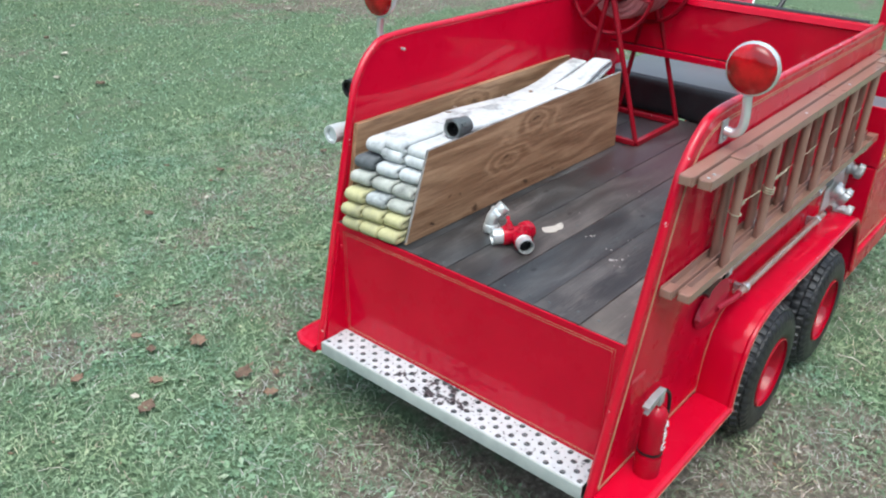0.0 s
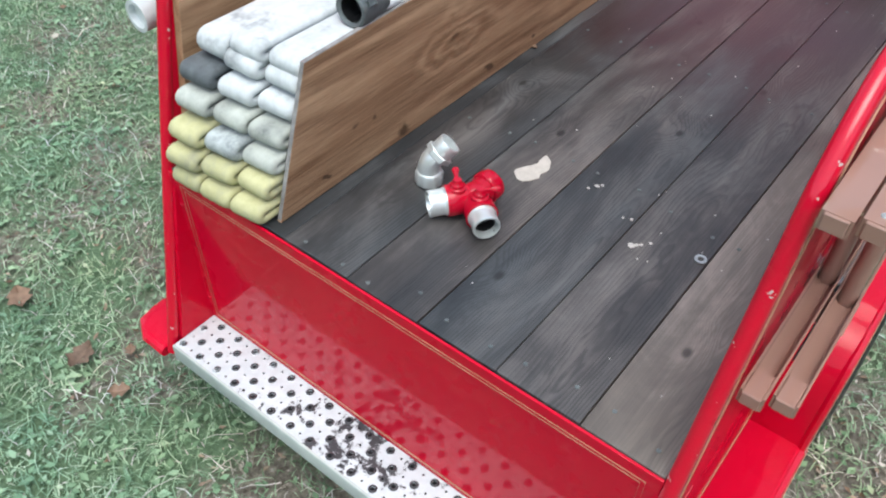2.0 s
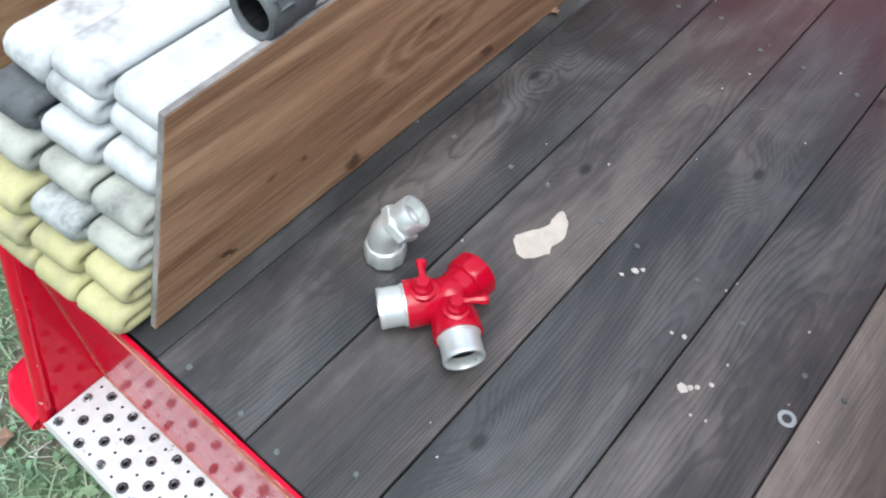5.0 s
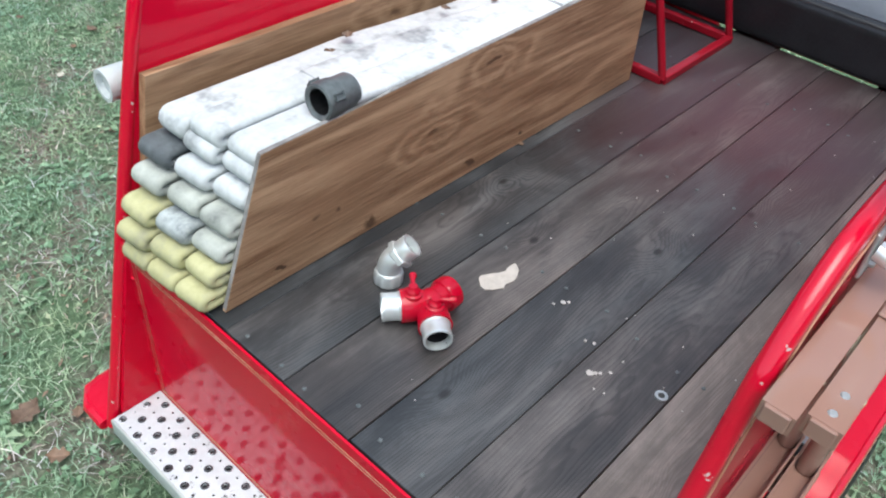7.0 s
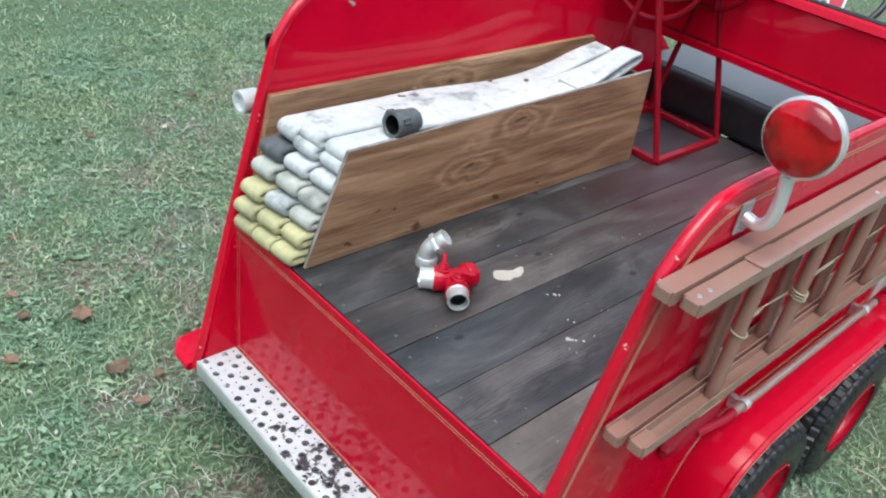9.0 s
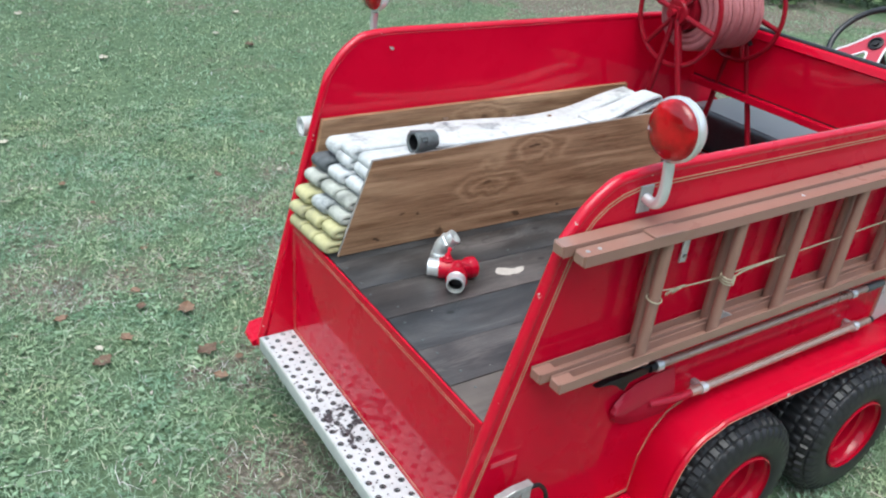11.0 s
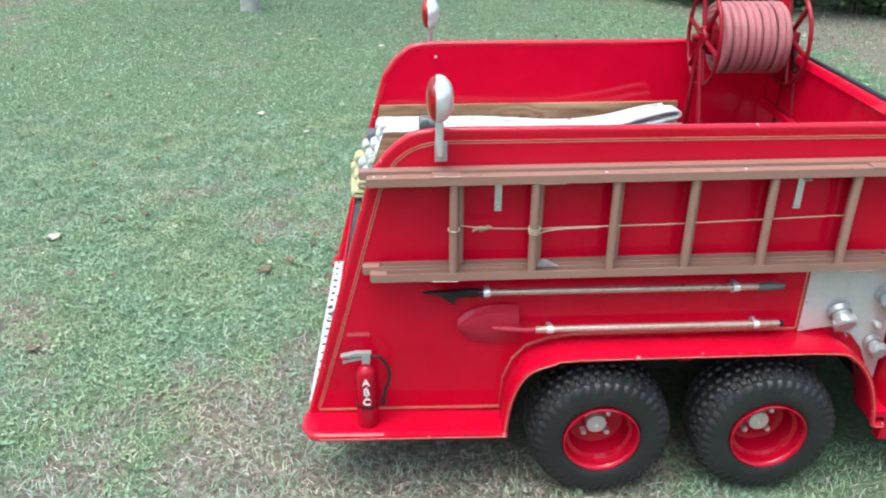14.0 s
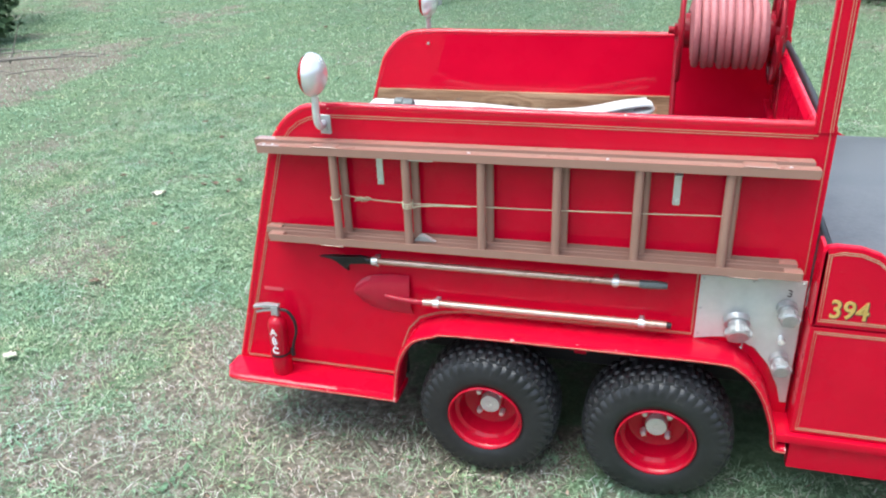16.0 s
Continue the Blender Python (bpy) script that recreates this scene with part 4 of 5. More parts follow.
part("socket", tube(B(), smooth_path([(0.595, -0.022, 0.612), (0.65, -0.030, 0.611), (0.70, -0.036, 0.611), (0.735, -0.035, 0.612)], 4), 0.0105, 10), red_matt, shovel, "", True)
part("handle", rod(B(), (0.73, -0.035, 0.6115), (1.505, -0.035, 0.622), 0.0115, 12), pole_metal, shovel, "bronze painted handle", True)
part("end_plug", rod(B(), (1.503, -0.035, 0.622), (1.520, -0.035, 0.622), 0.0105, 10), black_iron, shovel, "", True)
for x, z in ((0.572, 0.7485), (1.345, 0.7565), (0.775, 0.6125), (1.430, 0.6215)):
    clip = part("tool_clip", box(B(), (x - 0.008, -0.030, z - 0.008), (x + 0.008, -0.001, z + 0.008), 0.002, 1), alloy, truck, "spring clip")
    part("clip_ring", lathe(B(), [(0.0125, -0.010), (0.0155, -0.010), (0.0155, 0.010), (0.0125, 0.010)], aim((x, -0.035, z), (1, 0, 0.01)), 14, True), chrome, clip, "", True)
    part("clip_tail", box(B(), (x - 0.006, -0.020, z - 0.030), (x + 0.006, -0.001, z - 0.012), 0.003, 1), chrome, clip)

# ---- fire extinguisher on the running board ----
ext = thing("fire_extinguisher", (0.194, -0.056, 0.277), "small red fire extinguisher in a cup on the running board", "fire extinguisher")
em = pose(0.194, -0.056, 0.277) @ Matrix.Diagonal((0.90, 0.90, 1, 1))
part("bottle", lathe(B(), [(0, 0.004), (0.034, 0.004), (0.038, 0.010), (0.038, 0.185), (0.036, 0.203), (0.028, 0.218), (0.016, 0.226), (0.014, 0.236), (0, 0.236)], em, 28), red_bright, ext, "", True)
part("cup", lathe(B(), [(0, 0.0), (0.0395, 0.0), (0.0405, 0.004), (0.0405, 0.068), (0.0385, 0.068)], em, 28), red_bright, ext, "bright red holder", True)
part("band", lathe(B(), [(0.0392, 0.076), (0.0400, 0.078), (0.0400, 0.083), (0.0392, 0.085)], em, 28), black_iron, ext, "", True)
part("valve", box(box(B(), (0.182, -0.067, 0.510), (0.208, -0.045, 0.545), 0.003), (0.190, -0.061, 0.500), (0.200, -0.051, 0.512), 0.001), alloy, ext, "grey valve head")
part("lever", prism(B(), [(0.212, 0.552), (0.212, 0.544), (0.180, 0.540), (0.118, 0.533), (0.116, 0.541), (0.165, 0.552)], "y", -0.066, -0.046, 0.002), alloy, ext, "grey top lever")
part("lever", prism(B(), [(0.192, 0.528), (0.160, 0.524), (0.124, 0.512), (0.122, 0.517), (0.158, 0.532), (0.192, 0.536)], "y", -0.063, -0.049, 0.0015), alloy, ext, "grey lower lever")
part("hose", tube(B(), smooth_path([(0.212, -0.056, 0.533), (0.240, -0.056, 0.528), (0.263, -0.058, 0.495), (0.266, -0.060, 0.45), (0.252, -0.062, 0.405), (0.246, -0.064, 0.37)], 6), 0.0055, 8), black_iron, ext, "black hose", True)
part("nozzle", lathe(B(), [(0.006, 0), (0.008, 0.02), (0.007, 0.032), (0.0, 0.032)], aim((0.246, -0.064, 0.385), (0, 0, -1)), 10), black_iron, ext, "", True)
for ch_, z in (("A", 0.457), ("B", 0.420), ("C", 0.382)):
    lettering("letter", ch_, 0.036, pose(0.194, -0.0915, z, 90, 0, 0), white_mark, ext, 0.0008, 0.0007)
for z in (0.4385, 0.401):
    part("dot", lathe(B(), [(0, 0.0012), (0.003, 0.001), (0.0034, 0)], aim((0.194, -0.0908, z), (0, -1, 0)), 8), white_mark, ext)
part("faded_label", box(B(), (0.135, -0.0022, 0.575), (0.205, -0.001, 0.588)), pink_mark, truck, "faded pink strip on the panel")

# ---- hose box and folded hoses ----
hbox = thing("hose_box", (0.8, 0.94, DECK), "open hose bed boxed in by two weathered plywood boards", "box")
z0 = DECK + 0.0015
inner = part("board", prism(B(), [(0.140, z0), (0.236, 0.982), (1.394, 1.012), (1.420, z0)], "y", 0.803, 0.813, 0.0012), ply_wood, hbox, "brown plywood board with swirling grain")
part("board_edge", sweep(B(), [(0.142, 0.808, z0 + 0.004), (0.2365, 0.808, 0.9824), (0.8, 0.808, 0.9972), (1.394, 0.808, 1.0126)], [(0.0042, -0.0012), (0.0042, 0.0012), (-0.0042, 0.0012), (-0.0042, -0.0012)]), ply_edge, inner, "grey bare plywood edge")
outer = part("board", prism(B(), [(0.150, z0), (0.213, 1.006), (1.46, 1.018), (1.46, z0)], "y", 1.042, 1.060, 0.0015), ply_wood, hbox, "brown plywood board against the side panel")
for v in outer.data.vertices:
    v.co.y += 0.06 * (v.co.z - 0.30)
part("end_board", box(B(), (1.398, 0.814, z0), (1.412, 1.064, 0.985), 0.0015, 1), ply_wood, hbox)


def fold(x_end, x_front, yc, w, zb, h, tilt=0.0, puff=1.0):
    """One doubled length of flat hose with its round bend to the rear."""
    t = h * 0.5
    r = (h - t) / 2
    zc = zb + h / 2
    pts = [(x_front, yc, zc + r)]
    for i in range(7):
        a = radians(90 + 180 * i / 6)
        pts.append((x_end + r + t * 0.5 + (r + 0.001) * math.cos(a) * 1.0, yc, zc + r * math.sin(a)))
    pts.append((x_front, yc, zc - r))
    bm = B()
    sc = [1.0] * len(pts)
    rings = []
    cross = rounded(w, t * 1.02, t * 0.50, 4)
    for i, p in enumerate(pts):
        if i == 0 or i == len(pts) - 1:
            ang = math.pi / 2 if i == 0 else -math.pi / 2
        else:
            ang = radians(90 + 180 * (i - 1) / 6)
        n = Vector((math.cos(ang), 0, math.sin(ang))) if 0 < i < len(pts) - 1 else Vector((0, 0, 1 if i == 0 else -1))
        rings.append([bm.verts.new(Vector(p) + Vector((0, 1, 0)) * a + n * b + Vector((a * tilt, 0, 0))) for a, b in cross])
    k = len(cross)
    for q, s in zip(rings, rings[1:]):
        for j in range(k):
            bm.faces.new((q[j], q[(j + 1) % k], s[(j + 1) % k], s[j]))
    bm.faces.new(rings[0])
    bm.faces.new(rings[-1][::-1])
    return bm


stack = thing("fire_hose", (0.75, 0.945, DECK), "flat white, cream and yellow fire hose folded in stacked rows", "hose")
rg = random.Random(7)
colours = [
    (hose_yellow, hose_yellow, hose_yellow),
    (hose_yellow, hose_yellow, hose_yellow),
    (hose_yellow, hose_grey, hose_cream),
    (hose_cream, hose_cream, hose_cream),
    (hose_dark, hose_white, hose_white),
    (None, hose_white, hose_white),
]
names = {hose_yellow: "yellow hose fold", hose_cream: "soiled cream hose fold", hose_grey: "grey hose fold", hose_white: "white hose fold", hose_dark: "dark grey hose fold"}
HH = 0.0445
for row, trio in enumerate(colours):
    for col, m_ in enumerate(trio):
        if m_ is None:
            continue
        pitch = 0.0750 + 0.0014 * row
        yc = 0.8535 + (2 - col) * pitch
        zb = DECK + 0.002 + row * (HH, 0.0436, 0.0424)[col] + (0.005 if col == 0 and row > 2 else 0)
        zm = zb + HH / 2
        ends_ = (0.090 + max(0.0, zm - 0.785) * 0.58, 0.097 + max(0.0, zm - 0.745) * 0.53, 0.103 + max(0.0, zm - 0.720) * 0.53)
        xe = ends_[col] + rg.uniform(-0.006, 0.006)
        part("hose_fold", fold(xe, 1.37, yc, pitch - 0.0040, zb + 0.0010, (HH, 0.0436, 0.0424)[col] - 0.0036 + rg.uniform(-0.0012, 0.0012), -0.06 + rg.uniform(-0.05, 0.05)), m_, stack, names[m_], True)


def ribbon(pts, w, t, n=8):
    return sweep(B(), smooth_path(pts, n), rounded(w, t, t * 0.45, 3))


zt = DECK + 6 * HH
part("hose_run", fold(0.198, 0.50, 1.004, 0.073, zt - 0.036, 0.048, 0.0), hose_white, stack, "white hose end fold", True)
part("hose_run", ribbon([(0.42, 1.004, zt - 0.002), (0.60, 1.002, zt + 0.004), (0.75, 1.000, zt - 0.002), (0.95, 0.998, zt - 0.010), (1.12, 0.994, zt + 0.006), (1.28, 0.990, zt + 0.044), (1.37, 0.986, zt + 0.060)], 0.073, 0.020), hose_white, stack, "white hose laid on top", True)
part("hose_run", fold(0.214, 0.50, 0.930, 0.074, zt - 0.019, 0.041, -0.04), hose_white, stack, "white hose end fold", True)
part("hose_run", ribbon([(0.45, 0.931, zt + 0.015), (0.62, 0.931, zt + 0.012), (0.80, 0.928, zt + 0.010), (1.00, 0.922, zt + 0.006), (1.18, 0.914, zt + 0.018), (1.33, 0.908, zt + 0.052)], 0.073, 0.020), hose_white, stack, "white hose laid on top", True)
part("hose_run", fold(0.232, 0.46, 0.854, 0.075, zt - 0.026, 0.040, -0.02), hose_white, stack, "white hose end fold", True)
part("hose_run", ribbon([(0.44, 0.838, zt + 0.036), (0.52, 0.846, zt + 0.026), (0.62, 0.856, zt + 0.016), (0.80, 0.858, zt + 0.014), (1.00, 0.858, zt + 0.014), (1.12, 0.858, zt + 0.024)], 0.070, 0.020), hose_white, stack, "white hose laid on top", True)
loop = [(1.06, 0.860, zt + 0.028), (1.16, 0.862, zt + 0.038), (1.27, 0.874, zt + 0.066), (1.36, 0.884, zt + 0.082), (1.390, 0.888, zt + 0.076), (1.388, 0.888, zt + 0.060), (1.33, 0.880, zt + 0.046), (1.20, 0.864, zt + 0.020)]
part("hose_loop", ribbon(loop, 0.074, 0.014, 6), hose_white, stack, "white hose doubled back", True)
part("coupling", lathe(B(), [(0.0235, 0.004), (0.0290, 0.0), (0.0325, 0.002), (0.0335, 0.008), (0.0335, 0.034), (0.0310, 0.036), (0.0310, 0.072), (0.0290, 0.076), (0.0200, 0.078), (0.0200, 0.045), (0.0235, 0.040)], aim((0.374, 0.830, zt + 0.046), (1, 0.05, -0.04)), 26, True), gasket, stack, "grey threaded hose coupling", True)
for i in range(3):
    part("coupling_lug", box(B(), (0.030, -0.005, 0.012), (0.0375, 0.005, 0.030), 0.002, 1, aim((0.374, 0.830, zt + 0.046), (1, 0.05, -0.04), 30 + 120 * i)), gasket, stack)
# black liner: the shade inside the coupling put into its colour
part("coupling_bore", lathe(B(), [(0, 0.042), (0.0225, 0.042), (0.0232, 0.006), (0.0236, 0.006), (0.0230, 0.046), (0, 0.046)], aim((0.374, 0.830, zt + 0.046), (1, 0.05, -0.04)), 16), black_iron, stack)

# ---- brass wye and elbow on the deck ----
wye = thing("hose_wye", (0.395, 0.56, DECK), "red two-way hose valve with silver outlets lying on the deck", "valve")
c = Vector((0.392, 0.560, DECK + 0.0325))


def ribbed(bm, profile, m, rim):
    """A turned ring whose widest part carries ten grip ribs."""
    old = set(bm.verts)
    lathe(bm, profile, None, 40)
    for v in [v for v in bm.verts if v not in old]:
        r_ = math.hypot(v.co.x, v.co.y)
        if r_ > rim and round(math.degrees(math.atan2(v.co.y, v.co.x)) / 9) % 4 in (0, 1):
            v.co.x, v.co.y = v.co.x * 1.04, v.co.y * 1.04
        v.co = m @ v.co


def aimc(way, spin=0):
    return aim(c, way, spin) @ Matrix.Scale(0.90, 4)


body = B()
bmesh.ops.create_uvsphere(body, u_segments=20, v_segments=12, radius=0.028, matrix=Matrix.Translation(c))
ends = []
for ang in (142, 232):
    w = Vector((math.cos(radians(ang)), math.sin(radians(ang)), -0.03)).normalized()
    lathe(body, [(0.026, 0.0), (0.029, 0.020), (0.0325, 0.034), (0.0335, 0.052), (0.0335, 0.060), (0.024, 0.060)], aimc(w), 24)
    ends.append((w, aimc(w)))
lathe(body, [(0.026, 0.0), (0.030, 0.022), (0.028, 0.034), (0.028, 0.038)], aimc((1, -0.05, 0)), 24)
part("body", body, red_bright, wye, "red painted body", True)
for w, m_ in ends:
    o = part("outlet", lathe(B(), [(0.0295, 0.058), (0.0295, 0.062), (0.0275, 0.064), (0.0275, 0.088), (0.0285, 0.091), (0.0275, 0.095), (0.0240, 0.095), (0.0225, 0.088), (0.0225, 0.062)], m_, 26), bright_alloy, wye, "bare metal threaded outlet", True)
    # blackened insert so the outlet looks hollow; its depth's shade is painted
    part("bore", lathe(B(), [(0, 0.060), (0.0212, 0.060), (0.0212, 0.080), (0.0216, 0.080)], m_, 18), black_iron, o)
    top = c + w * 0.033 + Vector((0, 0, 0.027))
    part("valve_boss", lathe(B(), [(0.019, -0.004), (0.019, 0.004), (0.0145, 0.006), (0.0135, 0.012), (0.010, 0.015), (0.0085, 0.022), (0, 0.023)], aim(top, (0, 0, 1)) @ Matrix.Scale(0.88, 4), 18), red_bright, wye, "", True)
tops = [c + w * 0.033 + Vector((0, 0, 0.041)) for w, _ in ends]
part("handle", tube(B(), smooth_path([tops[0], tops[0] + Vector((0.008, 0.009, 0.004)), tops[0] + Vector((0.018, 0.019, 0.009))], 4), 0.005, 8, False, [1, 1, 0.9, 0.85, 0.85, 0.9, 1.1, 1.4, 1.2]), red_bright, wye, "", True)
part("handle", tube(B(), smooth_path([tops[1], tops[1] + Vector((0.013, -0.010, 0.0)), tops[1] + Vector((0.028, -0.023, -0.002))], 4), 0.005, 8, False, [1, 1, 0.9, 0.85, 0.85, 0.9, 1.1, 1.4, 1.2]), red_bright, wye, "", True)
im = aimc((1, -0.05, 0))
inlet = B()
ribbed(inlet, [(0.028, 0.028), (0.0325, 0.030), (0.0335, 0.034), (0.0335, 0.054), (0.0320, 0.058), (0.026, 0.058), (0.0, 0.052)], im, 0.0328)
part("inlet_swivel", inlet, red_bright, wye, "ribbed red swivel", True)

elbow = thing("pipe_elbow", (0.402, 0.674, DECK), "cast aluminium pipe elbow standing on the deck", "pipe fitting")
eb = Vector((0.402, 0.674, DECK + 0.002))
ring = B()
ribbed(ring, [(0.022, 0.0), (0.0285, 0.0), (0.0305, 0.003), (0.0305, 0.026), (0.0285, 0.031), (0.024, 0.032)], aim(eb, (0.05, 0, 1)), 0.0300)
part("swivel", ring, bright_alloy, elbow, "ribbed swivel ring", True)
ew = Vector((0.50, -0.46, 0.72)).normalized()
mid = eb + Vector((0.000, 0, 0.052))
bend = smooth_path([eb + Vector((0, 0, 0.028)), eb + Vector((0.000, 0, 0.044)), mid + ew * 0.010 + Vector((0, 0, 0.004)), mid + ew * 0.028], 4)
part("bend", tube(B(), bend, 0.0245, 20), bright_alloy, elbow, "", True)
hm = aim(mid + ew * 0.024, ew)
part("hex", lathe(B(), [(0.0, 0), (0.031, 0.0), (0.0325, 0.002), (0.0325, 0.013), (0.031, 0.015), (0, 0.015)], hm, 6), bright_alloy, elbow)
tip = part("thread", lathe(B(), [(0.0255, 0.012), (0.0265, 0.014), (0.0265, 0.040), (0.0255, 0.043), (0.0205, 0.043), (0.0195, 0.020)], hm, 26), bright_alloy, elbow, "", True)
part("bore", lathe(B(), [(0, 0.026), (0.0194, 0.026), (0.0194, 0.028)], hm, 18), alloy, tip)
elbow.matrix_basis = Matrix.Translation((0.402, 0.674, DECK)) @ Matrix.Scale(0.86, 4)

# small things lying on the deck
patch = B()
rg = random.Random(3)
pp = [(0.529, 0.562), (0.541, 0.567), (0.564, 0.554), (0.581, 0.545), (0.597, 0.548), (0.615, 0.543), (0.603, 0.528), (0.579, 0.517), (0.557, 0.520), (0.545, 0.517), (0.526, 0.528), (0.516, 0.543)]
prism(patch, [(p.x + rg.uniform(-0.0012, 0.0012), p.y + rg.uniform(-0.0012, 0.0012)) for p in smooth_path([(x, y, 0) for x, y in pp], 3, True)], "z", DECK + 0.0008, DECK + 0.0022)
tagged(part("filler_patch", patch, cream_patch), "irregular patch of dried pale filler on the deck", "paint patch")
washer = tagged(part("washer", lathe(B(), [(0.006, 0), (0.011, 0), (0.011, 0.0025), (0.006, 0.0025)], pose(0.539, 0.175, DECK + 0.0015), 18, True), alloy), "small steel washer lying on the deck", "washer")
specks = B()
for x, y, r in [(0.494, 0.287, 0.0065), (0.500, 0.279, 0.004), (0.506, 0.273, 0.003), (0.598, 0.418, 0.0045), (0.606, 0.411, 0.003), (0.582, 0.428, 0.003), (0.47, 0.262, 0.002), (0.52, 0.262, 0.003), (0.555, 0.32, 0.003), (0.55, 0.335, 0.0025)] + [(rg.uniform(0.2, 1.7), rg.uniform(0.05, 0.75), rg.uniform(0.0006, 0.0018)) for _ in range(34)]:
    k = 7
    prism(specks, [(x + r * (0.7 + 0.6 * rg.random()) * math.cos(2 * math.pi * i / k), y + r * (0.7 + 0.6 * rg.random()) * math.sin(2 * math.pi * i / k)) for i in range(k)], "z", DECK + 0.0008, DECK + 0.0022)
tagged(part("paint_specks", specks, speck_paint), "pale specks of paint and grit on the dark deck", "paint specks", kind="stuff")

# ---- hose reel ----
reel = thing("hose_reel", (1.65, 0.93, DECK), "red framed reel wound with faded red rubber hose", "hose reel")
RY, RZ, XR, XF = 0.932, 1.316, 1.476, 1.808


def disc(x):
    ring_ob = part("reel_ring", tube(B(), [(x, RY + 0.181 * math.cos(2 * math.pi * i / 40), RZ + 0.181 * math.sin(2 * math.pi * i / 40)) for i in range(40)], 0.0085, 8, True), red_reel, reel, "", True)
    for i in range(6):
        a = radians(60 * i + 12)
        d = Vector((0, math.cos(a), math.sin(a)))
        part("spoke", rod(B(), Vector((x, RY, RZ)) + d * 0.03, Vector((x, RY, RZ)) + d * 0.178, 0.0095, 8), red_reel, ring_ob, "", True)
    part("hub", lathe(B(), [(0, -0.014), (0.040, -0.014), (0.044, -0.008), (0.044, 0.008), (0.040, 0.014), (0, 0.014)], aim((x, RY, RZ), (1, 0, 0)), 20), red_reel, ring_ob, "", True)


disc(XR)
disc(XF)
part("axle", rod(B(), (XR - 0.045, RY, RZ), (XF + 0.03, RY, RZ), 0.014, 12), red_reel, reel, "", True)
part("drum", rod(B(), (XR + 0.012, RY, RZ), (XF - 0.012, RY, RZ), 0.062, 24), red_reel, reel, "", True)
for layer, (rr, turns) in enumerate(((0.078, 10), (0.101, 10), (0.122, 9))):
    pts = []
    x0, x1 = XR + 0.030 + 0.005 * layer, XF - 0.030 - 0.004 * layer
    n_ = 26
    for i in range(turns * n_ + 1):
        a = 2 * math.pi * i / n_
        f = i / (turns * n_)
        wob = 0.0022 * math.sin(a * 0.53 + layer)
        pts.append((x0 + (x1 - x0) * f + wob, RY + (rr + wob * 0.6) * math.cos(a), RZ + (rr + wob * 0.6) * math.sin(a)))
    part("hose_coil", tube(B(), pts, 0.0142, 8), hose_pink, reel, "faded red hose wound side by side", True)
foot_z = DECK + 0.013
for xa, feet in ((XR - 0.012, ((1.472, 0.736), (1.472, 1.036))), (XF + 0.024, ((1.852, 0.738), (1.852, 1.036)))):
    for fx, fy in feet:
        part("leg", rod(B(), (fx, fy, foot_z), (xa, RY, RZ + 0.005), 0.0105, 10), red_reel, reel, "", True)
    part("bearing", box(B(), (xa - 0.012, RY - 0.022, RZ - 0.020), (xa + 0.012, RY + 0.022, RZ + 0.022), 0.004), red_reel, reel)
bars = [((1.472, 0.736), (1.852, 0.738)), ((1.472, 1.036), (1.852, 1.036)), ((1.472, 0.736), (1.472, 1.036)), ((1.852, 0.738), (1.852, 1.036))]
for (xa, ya_), (xb, yb_) in bars:
    part("foot_bar", sweep(B(), [(xa, ya_, foot_z - 0.001), (xb, yb_, foot_z - 0.001)], rounded(0.024, 0.023, 0.004, 2)), red_reel, reel)
part("crank", tube(B(), smooth_path([(XF + 0.026, RY, RZ), (XF + 0.026, RY - 0.04, RZ - 0.09), (XF + 0.024, RY - 0.06, RZ - 0.12)], 4), 0.008, 8), black_iron, reel, "black crank arm", True)

# ---- ground, lawn and what grows and lies on it ----


def bare(x, y):
    """How worn the lawn is at a place, 0 to 1: slow patches and a worn strip beside the truck."""
    v = noise.noise((x * 0.9, y * 0.9, 3.1)) + 0.6 * noise.noise((x * 2.3, y * 2.3, 7.7)) + 0.55 * noise.noise((x * 5.1, y * 5.1, 1.7)) + 0.45 * noise.noise((x * 13.0, y * 13.0, 4.7))
    v += 0.75 * math.exp(-((x + 0.35) / 0.75) ** 2 - ((y + 0.25) / 0.6) ** 2) + 0.45 * math.exp(-((x + 0.15) / 0.4) ** 2) * (1 if 0 < y < 1.5 else 0.2)
    v += 0.62 * math.exp(-((x + 0.25) / 0.95) ** 2 - ((y + 0.75) / 0.75) ** 2)
    v += 0.58 * max(0.0, min(1.0, (x - 0.1) / 0.4)) * max(0.0, min(1.0, (0.3 - y) / 0.3))
    v += 0.9 * math.exp(-((x + 5.2) ** 2 + (y - 4.9) ** 2) / 1.6) + 1.3 * math.exp(-((x - 6.8) / 3.2) ** 2 - ((y - 6.9 + (x - 7) * 0.4) / 1.7) ** 2)
    v *= 1.0 - 0.65 * min(1.0, max(0.0, (y - 2.0) / 2.0)) if 4 > x > -4 else 1.0
    return max(0.0, min(1.0, 0.22 + 0.72 * v))


def lawn_z(x, y):
    return -0.006 + 0.008 * noise.noise((x * 1.7, y * 1.7, 0.3)) + 0.004 * noise.noise((x * 7, y * 7, 0.9))


gm, gn, gl, gb = mat("lawn_soil", 0.95, spec=0.15)
gv = coords(gn, gl)
patchy = gn.new("ShaderNodeVertexColor")
patchy.layer_name = "worn"
soil = ramp(gn, gl, noise_tex(gn, gl, gv, 38, 6, 0.7), (0.3, (0.060, 0.050, 0.038)), (0.55, (0.20, 0.175, 0.140)), (0.75, (0.46, 0.42, 0.37)))
